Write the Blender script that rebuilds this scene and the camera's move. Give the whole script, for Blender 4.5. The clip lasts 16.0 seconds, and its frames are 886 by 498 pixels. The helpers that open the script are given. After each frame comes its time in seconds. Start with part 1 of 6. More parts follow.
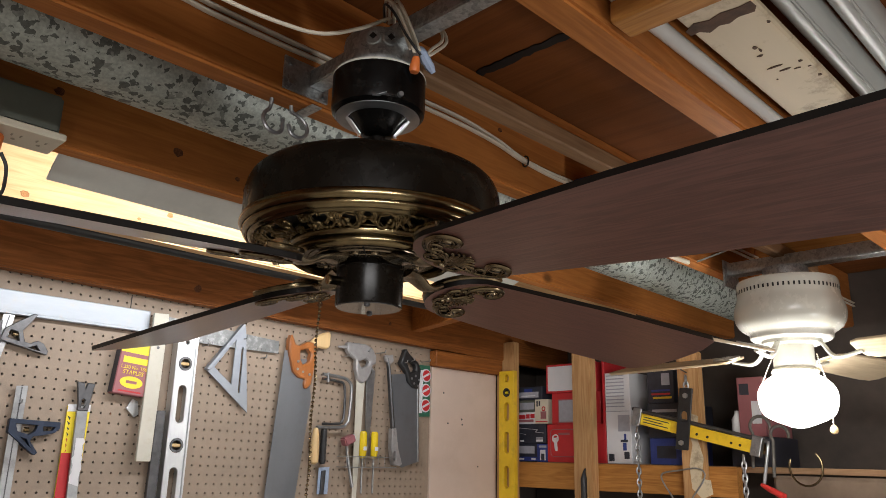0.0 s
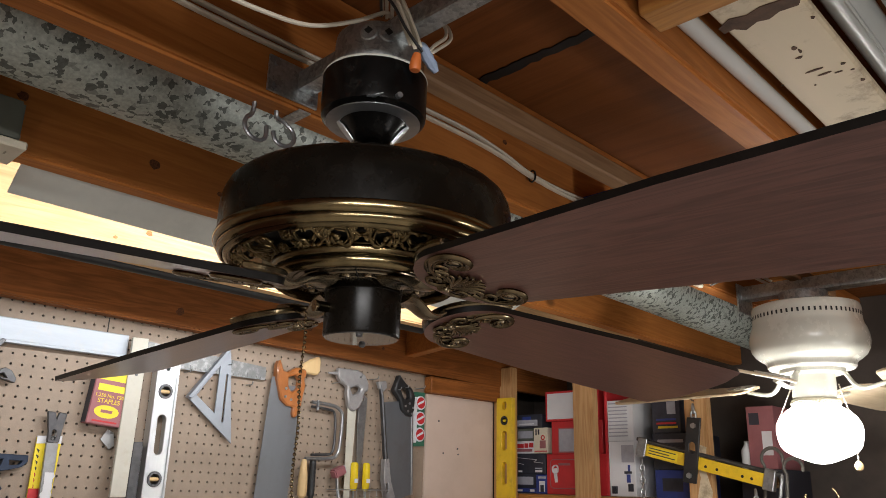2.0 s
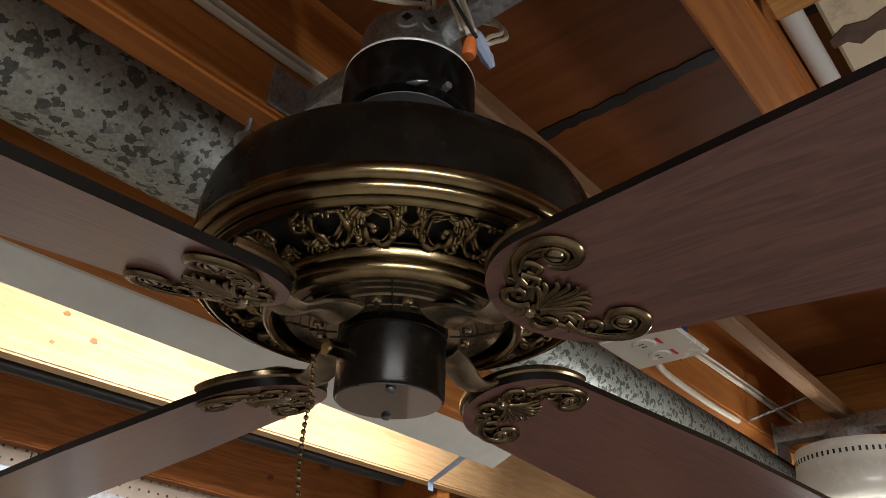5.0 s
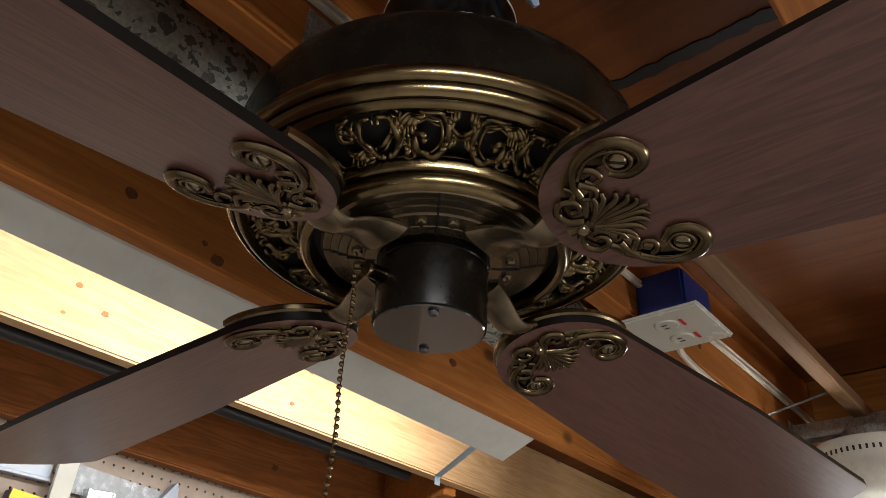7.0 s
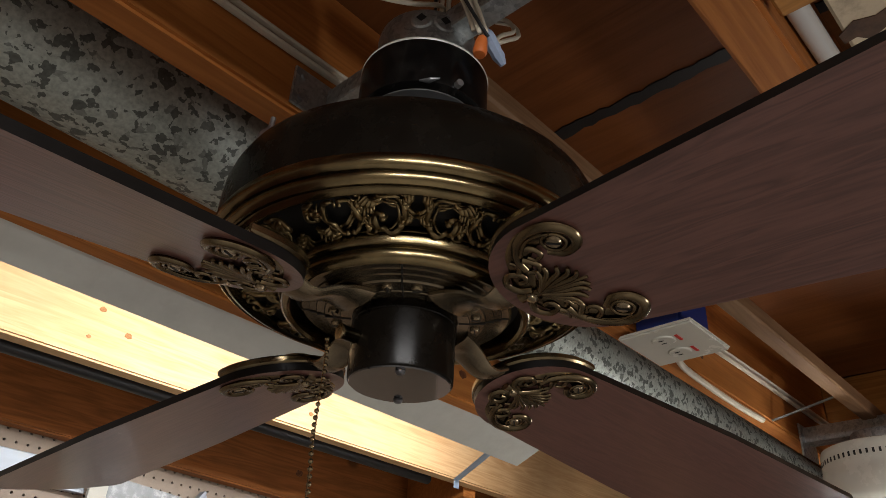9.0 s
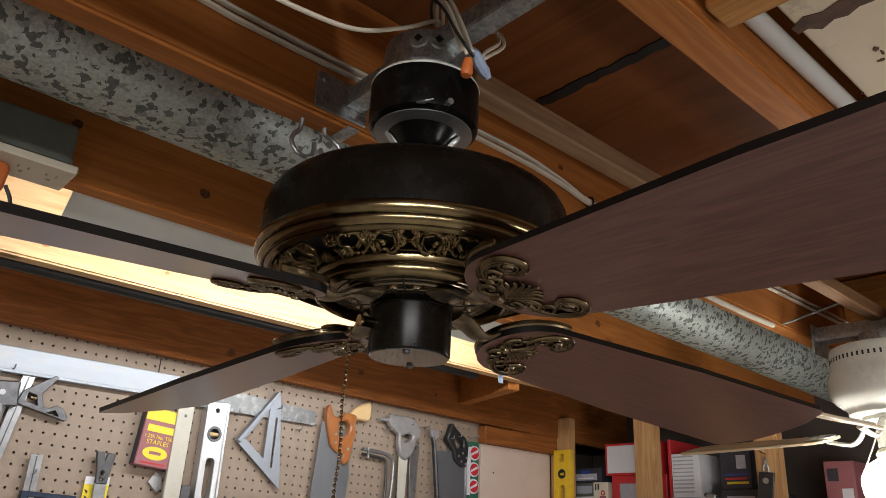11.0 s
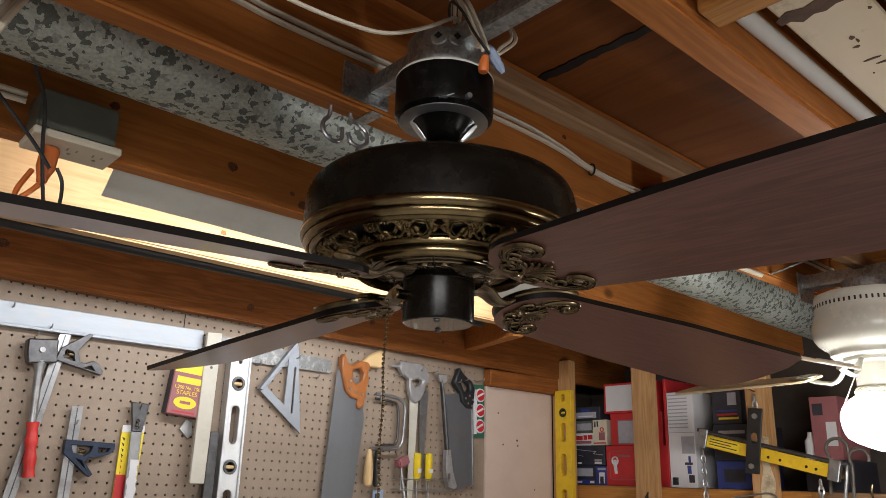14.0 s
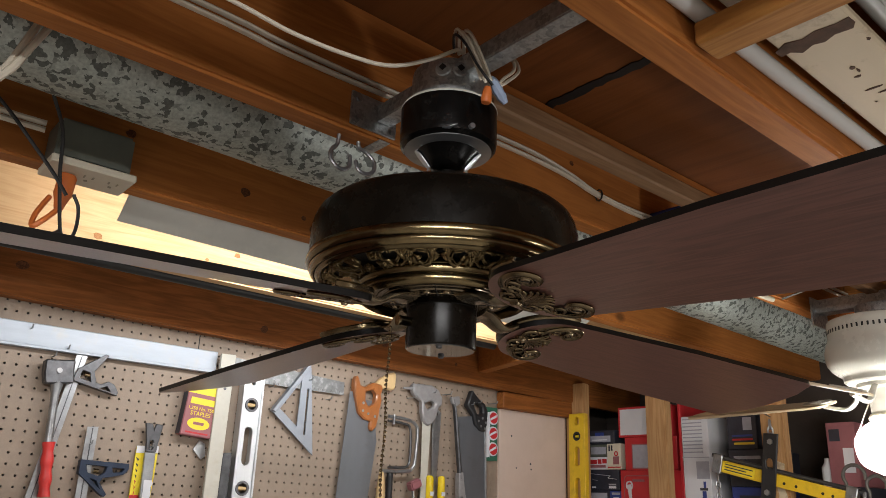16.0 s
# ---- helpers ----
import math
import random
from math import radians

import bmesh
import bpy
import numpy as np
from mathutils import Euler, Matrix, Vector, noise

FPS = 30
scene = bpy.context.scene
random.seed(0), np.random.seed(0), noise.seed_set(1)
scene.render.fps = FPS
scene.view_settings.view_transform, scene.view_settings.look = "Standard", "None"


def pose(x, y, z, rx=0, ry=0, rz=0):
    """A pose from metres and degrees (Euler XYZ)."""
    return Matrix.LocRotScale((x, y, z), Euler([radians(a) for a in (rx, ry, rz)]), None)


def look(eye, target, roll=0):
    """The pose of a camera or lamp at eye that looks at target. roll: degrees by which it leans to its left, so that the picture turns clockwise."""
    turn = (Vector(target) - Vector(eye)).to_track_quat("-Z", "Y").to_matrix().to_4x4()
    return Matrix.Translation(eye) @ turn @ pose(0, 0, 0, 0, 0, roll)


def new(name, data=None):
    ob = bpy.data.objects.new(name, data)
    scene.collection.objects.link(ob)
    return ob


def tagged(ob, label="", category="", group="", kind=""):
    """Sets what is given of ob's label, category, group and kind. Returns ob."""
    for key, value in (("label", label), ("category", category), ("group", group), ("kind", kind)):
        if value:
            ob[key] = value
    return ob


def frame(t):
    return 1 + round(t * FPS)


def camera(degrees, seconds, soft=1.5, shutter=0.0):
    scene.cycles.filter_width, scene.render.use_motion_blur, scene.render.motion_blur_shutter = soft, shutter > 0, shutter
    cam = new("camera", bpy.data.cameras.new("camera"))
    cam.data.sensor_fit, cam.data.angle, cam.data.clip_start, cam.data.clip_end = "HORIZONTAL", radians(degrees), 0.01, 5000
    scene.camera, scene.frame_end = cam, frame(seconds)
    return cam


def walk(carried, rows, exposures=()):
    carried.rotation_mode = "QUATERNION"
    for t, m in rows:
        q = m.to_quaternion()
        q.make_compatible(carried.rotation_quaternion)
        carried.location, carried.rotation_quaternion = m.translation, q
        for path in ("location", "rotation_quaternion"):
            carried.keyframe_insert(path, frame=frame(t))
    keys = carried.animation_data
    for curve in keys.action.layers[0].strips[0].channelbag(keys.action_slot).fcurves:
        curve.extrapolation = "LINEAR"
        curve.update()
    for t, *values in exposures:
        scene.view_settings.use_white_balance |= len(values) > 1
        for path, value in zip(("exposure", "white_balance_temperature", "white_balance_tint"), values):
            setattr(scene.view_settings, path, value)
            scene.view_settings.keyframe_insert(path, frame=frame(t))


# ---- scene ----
cam = camera(60.5, 16.0, soft=0.5)
PATH = [
    (0, (-0.299, 0.039, 1.657), (1.068, 1.398, 2.191), 1.3),
    (0.5, (-0.296, 0.039, 1.662), (1.072, 1.396, 2.198), 1.4),
    (1, (-0.309, 0.065, 1.673), (1.061, 1.419, 2.21), 1.5),
    (1.5, (-0.304, 0.104, 1.684), (1.077, 1.445, 2.227), 1.5),
    (2, (-0.234, 0.119, 1.686), (1.134, 1.454, 2.274), 1.4),
    (2.5, (-0.155, 0.122, 1.673), (1.003, 1.615, 2.33), 3.3),
    (3, (-0.118, 0.127, 1.663), (0.982, 1.657, 2.334), 3.2),
    (3.5, (-0.102, 0.175, 1.659), (1.041, 1.663, 2.351), 2.4),
    (4, (-0.114, 0.251, 1.663), (1.117, 1.57, 2.526), 0.8),
    (4.2, (-0.115, 0.275, 1.663), (1.147, 1.521, 2.588), 0.1),
    (6.3, (-0.097, 0.377, 1.613), (1.201, 1.485, 2.656), 3.3),
    (6.5, (-0.096, 0.381, 1.611), (1.199, 1.493, 2.654), 3.3),
    (7, (-0.093, 0.387, 1.605), (1.181, 1.519, 2.652), 3.5),
    (7.5, (-0.092, 0.385, 1.605), (1.166, 1.529, 2.658), 3.7),
    (8, (-0.093, 0.375, 1.609), (1.156, 1.528, 2.661), 3.8),
    (8.5, (-0.101, 0.352, 1.616), (1.147, 1.517, 2.659), 3.5),
    (9, (-0.109, 0.316, 1.63), (1.124, 1.517, 2.648), 3.3),
    (9.5, (-0.11, 0.273, 1.643), (1.034, 1.605, 2.602), 3.8),
    (9.7, (-0.108, 0.255, 1.648), (1.007, 1.65, 2.548), 4.1),
    (11.8, (-0.274, 0.133, 1.663), (1.09, 1.454, 2.291), -0.7),
    (12, (-0.291, 0.129, 1.661), (1.111, 1.415, 2.275), -0.8),
    (12.5, (-0.303, 0.097, 1.66), (1.083, 1.413, 2.249), 0.4),
    (13, (-0.299, 0.094, 1.662), (1.042, 1.462, 2.236), 1.2),
    (13.5, (-0.294, 0.096, 1.665), (1.011, 1.5, 2.236), 1.6),
    (14, (-0.281, 0.101, 1.664), (0.992, 1.53, 2.242), 1.6),
    (14.5, (-0.267, 0.105, 1.665), (0.984, 1.549, 2.255), 1.2),
    (15, (-0.264, 0.098, 1.666), (0.973, 1.549, 2.271), 0.9),
    (15.5, (-0.267, 0.102, 1.666), (0.961, 1.554, 2.285), 1.1),
    (16, (-0.279, 0.079, 1.668), (0.947, 1.529, 2.295), 2.2),
]
walk(cam, [(t, look(eye, target, roll)) for t, eye, target, roll in PATH],
     exposures=[(0, 0.0), (2, -0.02), (3, -0.1), (4, -0.15), (6.3, -0.1), (7.5, -0.25), (9, -0.34), (9.7, -0.28), (11.8, -0.06), (16, -0.1)])

# ---- light ----
world = bpy.data.worlds.new("world")
scene.world = world
world.use_nodes = True
wb = world.node_tree.nodes["Background"]
wb.inputs[0].default_value = (0.55, 0.6, 0.7, 1)
wb.inputs[1].default_value = 0.02


def area_lamp(name, eye, target, sx, sy, power, colour):
    d = bpy.data.lights.new(name, "AREA")
    d.shape, d.size, d.size_y, d.energy, d.color = "RECTANGLE", sx, sy, power, colour
    ob = new(name, d)
    ob.matrix_world = look(eye, target)
    return ob


COOL = (1.0, 0.97, 0.92)
# shop tube behind the reflector shield, and the strip light in the room behind
area_lamp("tube_light", (0.68, 1.36, 2.16), (0.68, 1.66, 2.11), 1.15, 0.035, 7.5, (0.95, 0.97, 1.0))
area_lamp("room_strip_light", (-0.95, -0.75, 2.10), (-0.6, -0.3, 0.9), 1.2, 0.12, 54.0, (0.98, 0.965, 0.96))


def fill_point(name, at, power, radius, colour):
    d = bpy.data.lights.new(name, "POINT")
    d.energy, d.shadow_soft_size, d.color = power, radius, colour
    ob = new(name, d)
    ob.location = at
    return ob


# unseen fill added: one for the joist faces, one for the far ceiling
fill_point("room_bulb", (-1.05, -0.55, 1.80), 4.5, 0.10, (0.98, 0.96, 0.96))
fill_point("far_room_bulb", (1.15, -0.6, 1.10), 26.0, 0.10, (0.99, 0.96, 0.94))

# ---- materials ----


def mat(name, base=(0.5, 0.5, 0.5), rough=0.5, metal=0.0, vary=0.12, scale=30.0, bump=0.0, bscale=120.0, stretch=(1, 1, 1), spec=0.5,
        emit=None, emit_s=0.0, dirt=None, dirt_amt=0.0, dirt_scale=5.0, coat=0.0, island=0.0):
    m = bpy.data.materials.new(name)
    m.use_nodes = True
    n, l = m.node_tree.nodes, m.node_tree.links
    b = n["Principled BSDF"]
    b.inputs["Metallic"].default_value = metal
    b.inputs["Specular IOR Level"].default_value = spec
    b.inputs["Coat Weight"].default_value = coat
    tc = n.new("ShaderNodeTexCoord")
    mp = n.new("ShaderNodeMapping")
    mp.inputs["Scale"].default_value = stretch
    l.new(tc.outputs["Object"], mp.inputs["Vector"])
    t = n.new("ShaderNodeTexNoise")
    t.inputs["Scale"].default_value, t.inputs["Detail"].default_value, t.inputs["Roughness"].default_value = scale, 6, 0.65
    l.new(mp.outputs[0], t.inputs["Vector"])
    r = n.new("ShaderNodeValToRGB")
    lo = tuple(max(0, c * (1 - vary)) for c in base)
    hi = tuple(min(1, c * (1 + vary)) for c in base)
    r.color_ramp.elements[0].color, r.color_ramp.elements[1].color = (*lo, 1), (*hi, 1)
    r.color_ramp.elements[0].position, r.color_ramp.elements[1].position = 0.3, 0.7
    l.new(t.outputs[0], r.inputs[0])
    col = r.outputs[0]
    if dirt:
        d = n.new("ShaderNodeTexNoise")
        d.inputs["Scale"].default_value, d.inputs["Detail"].default_value, d.inputs["Roughness"].default_value = dirt_scale, 8, 0.7
        l.new(tc.outputs["Object"], d.inputs["Vector"])
        dr = n.new("ShaderNodeValToRGB")
        dr.color_ramp.elements[0].position, dr.color_ramp.elements[1].position = 0.52, 0.68
        dr.color_ramp.elements[1].color = (dirt_amt, dirt_amt, dirt_amt, 1)
        dr.color_ramp.elements[0].color = (0, 0, 0, 1)
        l.new(d.outputs[0], dr.inputs[0])
        mx = n.new("ShaderNodeMix")
        mx.data_type = "RGBA"
        l.new(dr.outputs[0], mx.inputs["Factor"])
        l.new(col, mx.inputs["A"])
        mx.inputs["B"].default_value = (*dirt, 1)
        col = mx.outputs["Result"]
    l.new(col, b.inputs["Base Color"])
    rr = n.new("ShaderNodeMapRange")
    rr.inputs["To Min"].default_value, rr.inputs["To Max"].default_value = max(0.03, rough - 0.08), min(1, rough + 0.1)
    l.new(t.outputs[0], rr.inputs["Value"])
    l.new(rr.outputs[0], b.inputs["Roughness"])
    if bump:
        t2 = n.new("ShaderNodeTexNoise")
        t2.inputs["Scale"].default_value, t2.inputs["Detail"].default_value = bscale, 4
        l.new(mp.outputs[0], t2.inputs["Vector"])
        bp = n.new("ShaderNodeBump")
        bp.inputs["Strength"].default_value, bp.inputs["Distance"].default_value = bump, 0.002
        l.new(t2.outputs[0], bp.inputs["Height"])
        l.new(bp.outputs[0], b.inputs["Normal"])
    if emit:
        b.inputs["Emission Color"].default_value = (*emit, 1)
        b.inputs["Emission Strength"].default_value = emit_s
    return m


def wood(name, base, dark, axis=0, ring=26.0, rough=0.6, knots=True, bump=0.25, stain=None, fine=1.0, gloss_coat=0.0, spec=0.22):
    """Sawn timber whose grain runs along the given axis, with rings, fine pores, knots and stains."""
    m = bpy.data.materials.new(name)
    m.use_nodes = True
    n, l = m.node_tree.nodes, m.node_tree.links
    b = n["Principled BSDF"]
    tc = n.new("ShaderNodeTexCoord")
    oi = n.new("ShaderNodeObjectInfo")
    sh = n.new("ShaderNodeVectorMath")
    sh.operation = "MULTIPLY_ADD"
    l.new(oi.outputs["Random"], sh.inputs[0])
    sh.inputs[1].default_value = (7, 5, 3)
    l.new(tc.outputs["Object"], sh.inputs[2])
    mp = n.new("ShaderNodeMapping")
    st = [1.0, 1.0, 1.0]
    st[axis] = 0.07
    mp.inputs["Scale"].default_value = st
    l.new(sh.outputs[0], mp.inputs["Vector"])
    w = n.new("ShaderNodeTexNoise")
    w.inputs["Scale"].default_value, w.inputs["Detail"].default_value, w.inputs["Distortion"].default_value = ring, 3, 1.2
    l.new(mp.outputs[0], w.inputs["Vector"])
    mm = n.new("ShaderNodeMath")
    mm.operation = "MULTIPLY"
    mm.inputs[1].default_value = 5.0
    l.new(w.outputs[0], mm.inputs[0])
    fr = n.new("ShaderNodeMath")
    fr.operation = "PINGPONG"
    fr.inputs[1].default_value = 0.5
    l.new(mm.outputs[0], fr.inputs[0])
    p = n.new("ShaderNodeTexNoise")
    p.inputs["Scale"].default_value, p.inputs["Detail"].default_value = 300 * fine, 3
    l.new(mp.outputs[0], p.inputs["Vector"])
    mixv = n.new("ShaderNodeMath")
    mixv.operation = "MULTIPLY_ADD"
    l.new(p.outputs[0], mixv.inputs[0])
    mixv.inputs[1].default_value = 0.7
    l.new(fr.outputs[0], mixv.inputs[2])
    r = n.new("ShaderNodeValToRGB")
    r.color_ramp.elements[0].color, r.color_ramp.elements[1].color = (*dark, 1), (*base, 1)
    r.color_ramp.elements[0].position, r.color_ramp.elements[1].position = 0.2, 0.85
    l.new(mixv.outputs[0], r.inputs[0])
    col = r.outputs[0]

    def over(fac, colour):
        nonlocal col
        mx = n.new("ShaderNodeMix")
        mx.data_type = "RGBA"
        l.new(fac, mx.inputs["Factor"])
        l.new(col, mx.inputs["A"])
        mx.inputs["B"].default_value = (*colour, 1)
        col = mx.outputs["Result"]

    # broad tone changes along the board
    q = n.new("ShaderNodeTexNoise")
    q.inputs["Scale"].default_value, q.inputs["Detail"].default_value = 3.5, 4
    l.new(sh.outputs[0], q.inputs["Vector"])
    qr = n.new("ShaderNodeValToRGB")
    qr.color_ramp.elements[0].position, qr.color_ramp.elements[1].position = 0.45, 0.75
    qr.color_ramp.elements[0].color, qr.color_ramp.elements[1].color = (0, 0, 0, 1), (0.55, 0.55, 0.55, 1)
    l.new(q.outputs[0], qr.inputs[0])
    over(qr.outputs[0], stain or tuple(c * 0.55 for c in base))
    if knots:
        km = n.new("ShaderNodeMapping")
        ks = [4.0, 4.0, 4.0]
        ks[axis] = 2.6
        km.inputs["Scale"].default_value = ks
        l.new(sh.outputs[0], km.inputs["Vector"])
        v = n.new("ShaderNodeTexVoronoi")
        v.inputs["Scale"].default_value = 1.6
        l.new(km.outputs[0], v.inputs["Vector"])
        kr = n.new("ShaderNodeValToRGB")
        kr.color_ramp.elements[0].position, kr.color_ramp.elements[1].position = 0.05, 0.11
        kr.color_ramp.elements[0].color, kr.color_ramp.elements[1].color = (0.85, 0.85, 0.85, 1), (0, 0, 0, 1)
        l.new(v.outputs["Distance"], kr.inputs[0])
        over(kr.outputs[0], tuple(c * 0.22 for c in base))
    l.new(col, b.inputs["Base Color"])
    b.inputs["Roughness"].default_value = rough
    b.inputs["Specular IOR Level"].default_value = spec
    b.inputs["Coat Weight"].default_value = gloss_coat
    b.inputs["Coat Roughness"].default_value = 0.3
    bp = n.new("ShaderNodeBump")
    bp.inputs["Strength"].default_value, bp.inputs["Distance"].default_value = bump, 0.0015
    l.new(mixv.outputs[0], bp.inputs["Height"])
    l.new(bp.outputs[0], b.inputs["Normal"])
    return m


def galvanised(name, base=(0.42, 0.45, 0.46), scale=70.0, rough=0.42, contrast=0.5, metal=0.75):
    """Zinc-coated steel with angular spangle in two tones and a dull oxide film."""
    m = bpy.data.materials.new(name)
    m.use_nodes = True
    n, l = m.node_tree.nodes, m.node_tree.links
    b = n["Principled BSDF"]
    tc = n.new("ShaderNodeTexCoord")
    nz = n.new("ShaderNodeTexNoise")
    nz.inputs["Scale"].default_value, nz.inputs["Detail"].default_value = scale * 0.7, 3
    l.new(tc.outputs["Object"], nz.inputs["Vector"])
    ad = n.new("ShaderNodeVectorMath")
    ad.operation = "MULTIPLY_ADD"
    l.new(nz.outputs["Color"], ad.inputs[0])
    ad.inputs[1].default_value = (0.02, 0.02, 0.02)
    l.new(tc.outputs["Object"], ad.inputs[2])
    v = n.new("ShaderNodeTexVoronoi")
    v.inputs["Scale"].default_value = scale
    l.new(ad.outputs[0], v.inputs["Vector"])
    sp = n.new("ShaderNodeSeparateColor")
    l.new(v.outputs["Color"], sp.inputs[0])
    r = n.new("ShaderNodeValToRGB")
    r.color_ramp.elements[0].color = (*[c * (1 - contrast) for c in base], 1)
    r.color_ramp.elements[1].color = (*base, 1)
    r.color_ramp.elements[0].position, r.color_ramp.elements[1].position = 0.22, 0.32
    l.new(sp.outputs[0], r.inputs[0])
    e = n.new("ShaderNodeTexNoise")
    e.inputs["Scale"].default_value, e.inputs["Detail"].default_value = 220, 3
    l.new(tc.outputs["Object"], e.inputs["Vector"])
    mx = n.new("ShaderNodeMix")
    mx.data_type, mx.blend_type = "RGBA", "OVERLAY"
    mx.inputs["Factor"].default_value = 0.5
    l.new(r.outputs[0], mx.inputs["A"])
    l.new(e.outputs[0], mx.inputs["B"])
    l.new(mx.outputs["Result"], b.inputs["Base Color"])
    b.inputs["Metallic"].default_value = metal
    rr = n.new("ShaderNodeMapRange")
    rr.inputs["To Min"].default_value, rr.inputs["To Max"].default_value = rough + 0.12, rough
    l.new(sp.outputs[0], rr.inputs["Value"])
    l.new(rr.outputs[0], b.inputs["Roughness"])
    return m


def antique(name, high=(0.36, 0.25, 0.085), low=(0.035, 0.026, 0.016), rough=0.32, lift=-0.18, metal=1.0):
    """Antique brass: bright on raised edges, dark patina elsewhere."""
    m = bpy.data.materials.new(name)
    m.use_nodes = True
    n, l = m.node_tree.nodes, m.node_tree.links
    b = n["Principled BSDF"]
    g = n.new("ShaderNodeNewGeometry")
    r = n.new("ShaderNodeValToRGB")
    r.color_ramp.elements[0].position, r.color_ramp.elements[1].position = 0.50, 0.60
    l.new(g.outputs["Pointiness"], r.inputs[0])
    tc = n.new("ShaderNodeTexCoord")
    t = n.new("ShaderNodeTexNoise")
    t.inputs["Scale"].default_value, t.inputs["Detail"].default_value = 90, 5
    l.new(tc.outputs["Object"], t.inputs["Vector"])
    mu = n.new("ShaderNodeMath")
    mu.operation = "MULTIPLY_ADD"
    mu.inputs[1].default_value = 0.9
    mu.inputs[2].default_value = lift
    l.new(t.outputs[0], mu.inputs[0])
    su = n.new("ShaderNodeMath")
    su.operation, su.use_clamp = "ADD", True
    l.new(r.outputs[0], su.inputs[0])
    l.new(mu.outputs[0], su.inputs[1])
    c = n.new("ShaderNodeMix")
    c.data_type = "RGBA"
    c.inputs["A"].default_value, c.inputs["B"].default_value = (*low, 1), (*high, 1)
    l.new(su.outputs[0], c.inputs["Factor"])
    l.new(c.outputs["Result"], b.inputs["Base Color"])
    b.inputs["Metallic"].default_value = metal
    b.inputs["Roughness"].default_value = rough
    return m


FIR = wood("fir_joist", (0.47, 0.175, 0.041), (0.33, 0.112, 0.024), 0, stain=(0.20, 0.070, 0.016))
# paler copy of the fir: tube light painted into the last joist
FIR_LIT = wood("tube_lit_fir", (0.66, 0.43, 0.22), (0.52, 0.30, 0.13), 0)
# darker fir tone for the rim board and the plate beside it
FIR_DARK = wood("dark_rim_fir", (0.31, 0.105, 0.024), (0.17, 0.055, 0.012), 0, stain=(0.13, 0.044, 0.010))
KNOT = wood("knot_wood", (0.17, 0.062, 0.024), (0.05, 0.017, 0.008), 1, ring=60, knots=False)
# knots of that joist, paled for the same tube light
KNOT_LIT = wood("tube_lit_knot", (0.36, 0.17, 0.06), (0.22, 0.09, 0.03), 1, ring=60, knots=False)
PEEL = mat("peeled_brown_patch", (0.085, 0.045, 0.026), 0.8, vary=0.4, scale=60, bump=0.4, bscale=150)
FIR_Y = wood("fir_cross", (0.48, 0.22, 0.056), (0.30, 0.12, 0.026), 1)
FIR_Z = wood("fir_stud", (0.54, 0.32, 0.145), (0.38, 0.19, 0.075), 2)
PLY = wood("subfloor_plywood", (0.180, 0.060, 0.0150), (0.125, 0.038, 0.0085), 1, ring=9, knots=False, rough=0.55)
LATH = wood("grey_lath", (0.29, 0.17, 0.09), (0.19, 0.10, 0.05), 0, knots=False)
LATH_Y = wood("grey_shelf_board", (0.33, 0.2, 0.11), (0.22, 0.12, 0.06), 1, knots=False)
PAINTED = mat("old_white_paint_board", (0.60, 0.50, 0.345), 0.6, vary=0.05, scale=14, bump=0.25, bscale=40, stretch=(0.15, 1, 1), dirt=(0.13, 0.07, 0.035), dirt_amt=0.85, dirt_scale=9)
DUCT = galvanised("galvanised_duct", (0.42, 0.46, 0.42), 125, 0.42, 0.70, 0.45)
STEEL_Z = galvanised("galvanised_bar", (0.46, 0.48, 0.48), 130, 0.38, 0.25, 0.8)
BLACK = mat("black_enamel", (0.004, 0.0037, 0.0034), 0.22, vary=0.3, scale=60, spec=0.25, bump=0.03, bscale=200, dirt=(0.10, 0.09, 0.08), dirt_amt=0.10, dirt_scale=26)
BRONZE = mat("dark_bronze_enamel", (0.0055, 0.0042, 0.003), 0.26, vary=0.3, scale=40, bump=0.02, bscale=150, spec=0.14)
GLOSSBLACK = mat("glossy_black_plate", (0.010, 0.010, 0.011), 0.09, vary=0.2, scale=60, spec=0.9, coat=1.0)
HUB = antique("dark_hub_brass", (0.32, 0.255, 0.165), (0.105, 0.086, 0.060), 0.25, -0.22, 0.85)
BRASS = antique("antique_brass", (0.25, 0.190, 0.108), (0.014, 0.011, 0.008), 0.25, -0.44)
BRASS_SCROLL = antique("patinated_scroll_brass", (0.25, 0.185, 0.09), (0.020, 0.016, 0.011), 0.33, -0.46)
BRASS_BAND = antique("antique_brass_band", (0.28, 0.212, 0.108), (0.042, 0.034, 0.021), 0.23, -0.16)
# near-black that paints the shade in recesses, slots, holes and gaps
SHADE_BLACK = mat("recess_shade_black", (0.008, 0.007, 0.006), 0.6)
BLADE = wood("walnut_laminate", (0.158, 0.070, 0.056), (0.080, 0.034, 0.027), 0, ring=70, rough=0.33, knots=False, bump=0.10, fine=1.1, stain=(0.130, 0.064, 0.054), gloss_coat=0.5, spec=0.5)
EDGE = mat("black_blade_edge", (0.005, 0.004, 0.0035), 0.4, spec=0.2)
PEG = mat("tan_hardboard", (0.290, 0.224, 0.168), 0.6, vary=0.09, scale=45, bump=0.12, bscale=300, dirt=(0.195, 0.140, 0.098), dirt_amt=0.5, dirt_scale=2.4)
BEIGE = mat("beige_wall_paint", (0.60, 0.475, 0.395), 0.7, vary=0.04, scale=10, bump=0.15, bscale=60, dirt=(0.50, 0.38, 0.29), dirt_amt=0.35, dirt_scale=6)
# dark colour stands in for shade behind the shelves and the peg holes
SHADE_WALL = mat("shade_dark_wall", (0.07, 0.055, 0.045), 0.8, vary=0.25, scale=8)
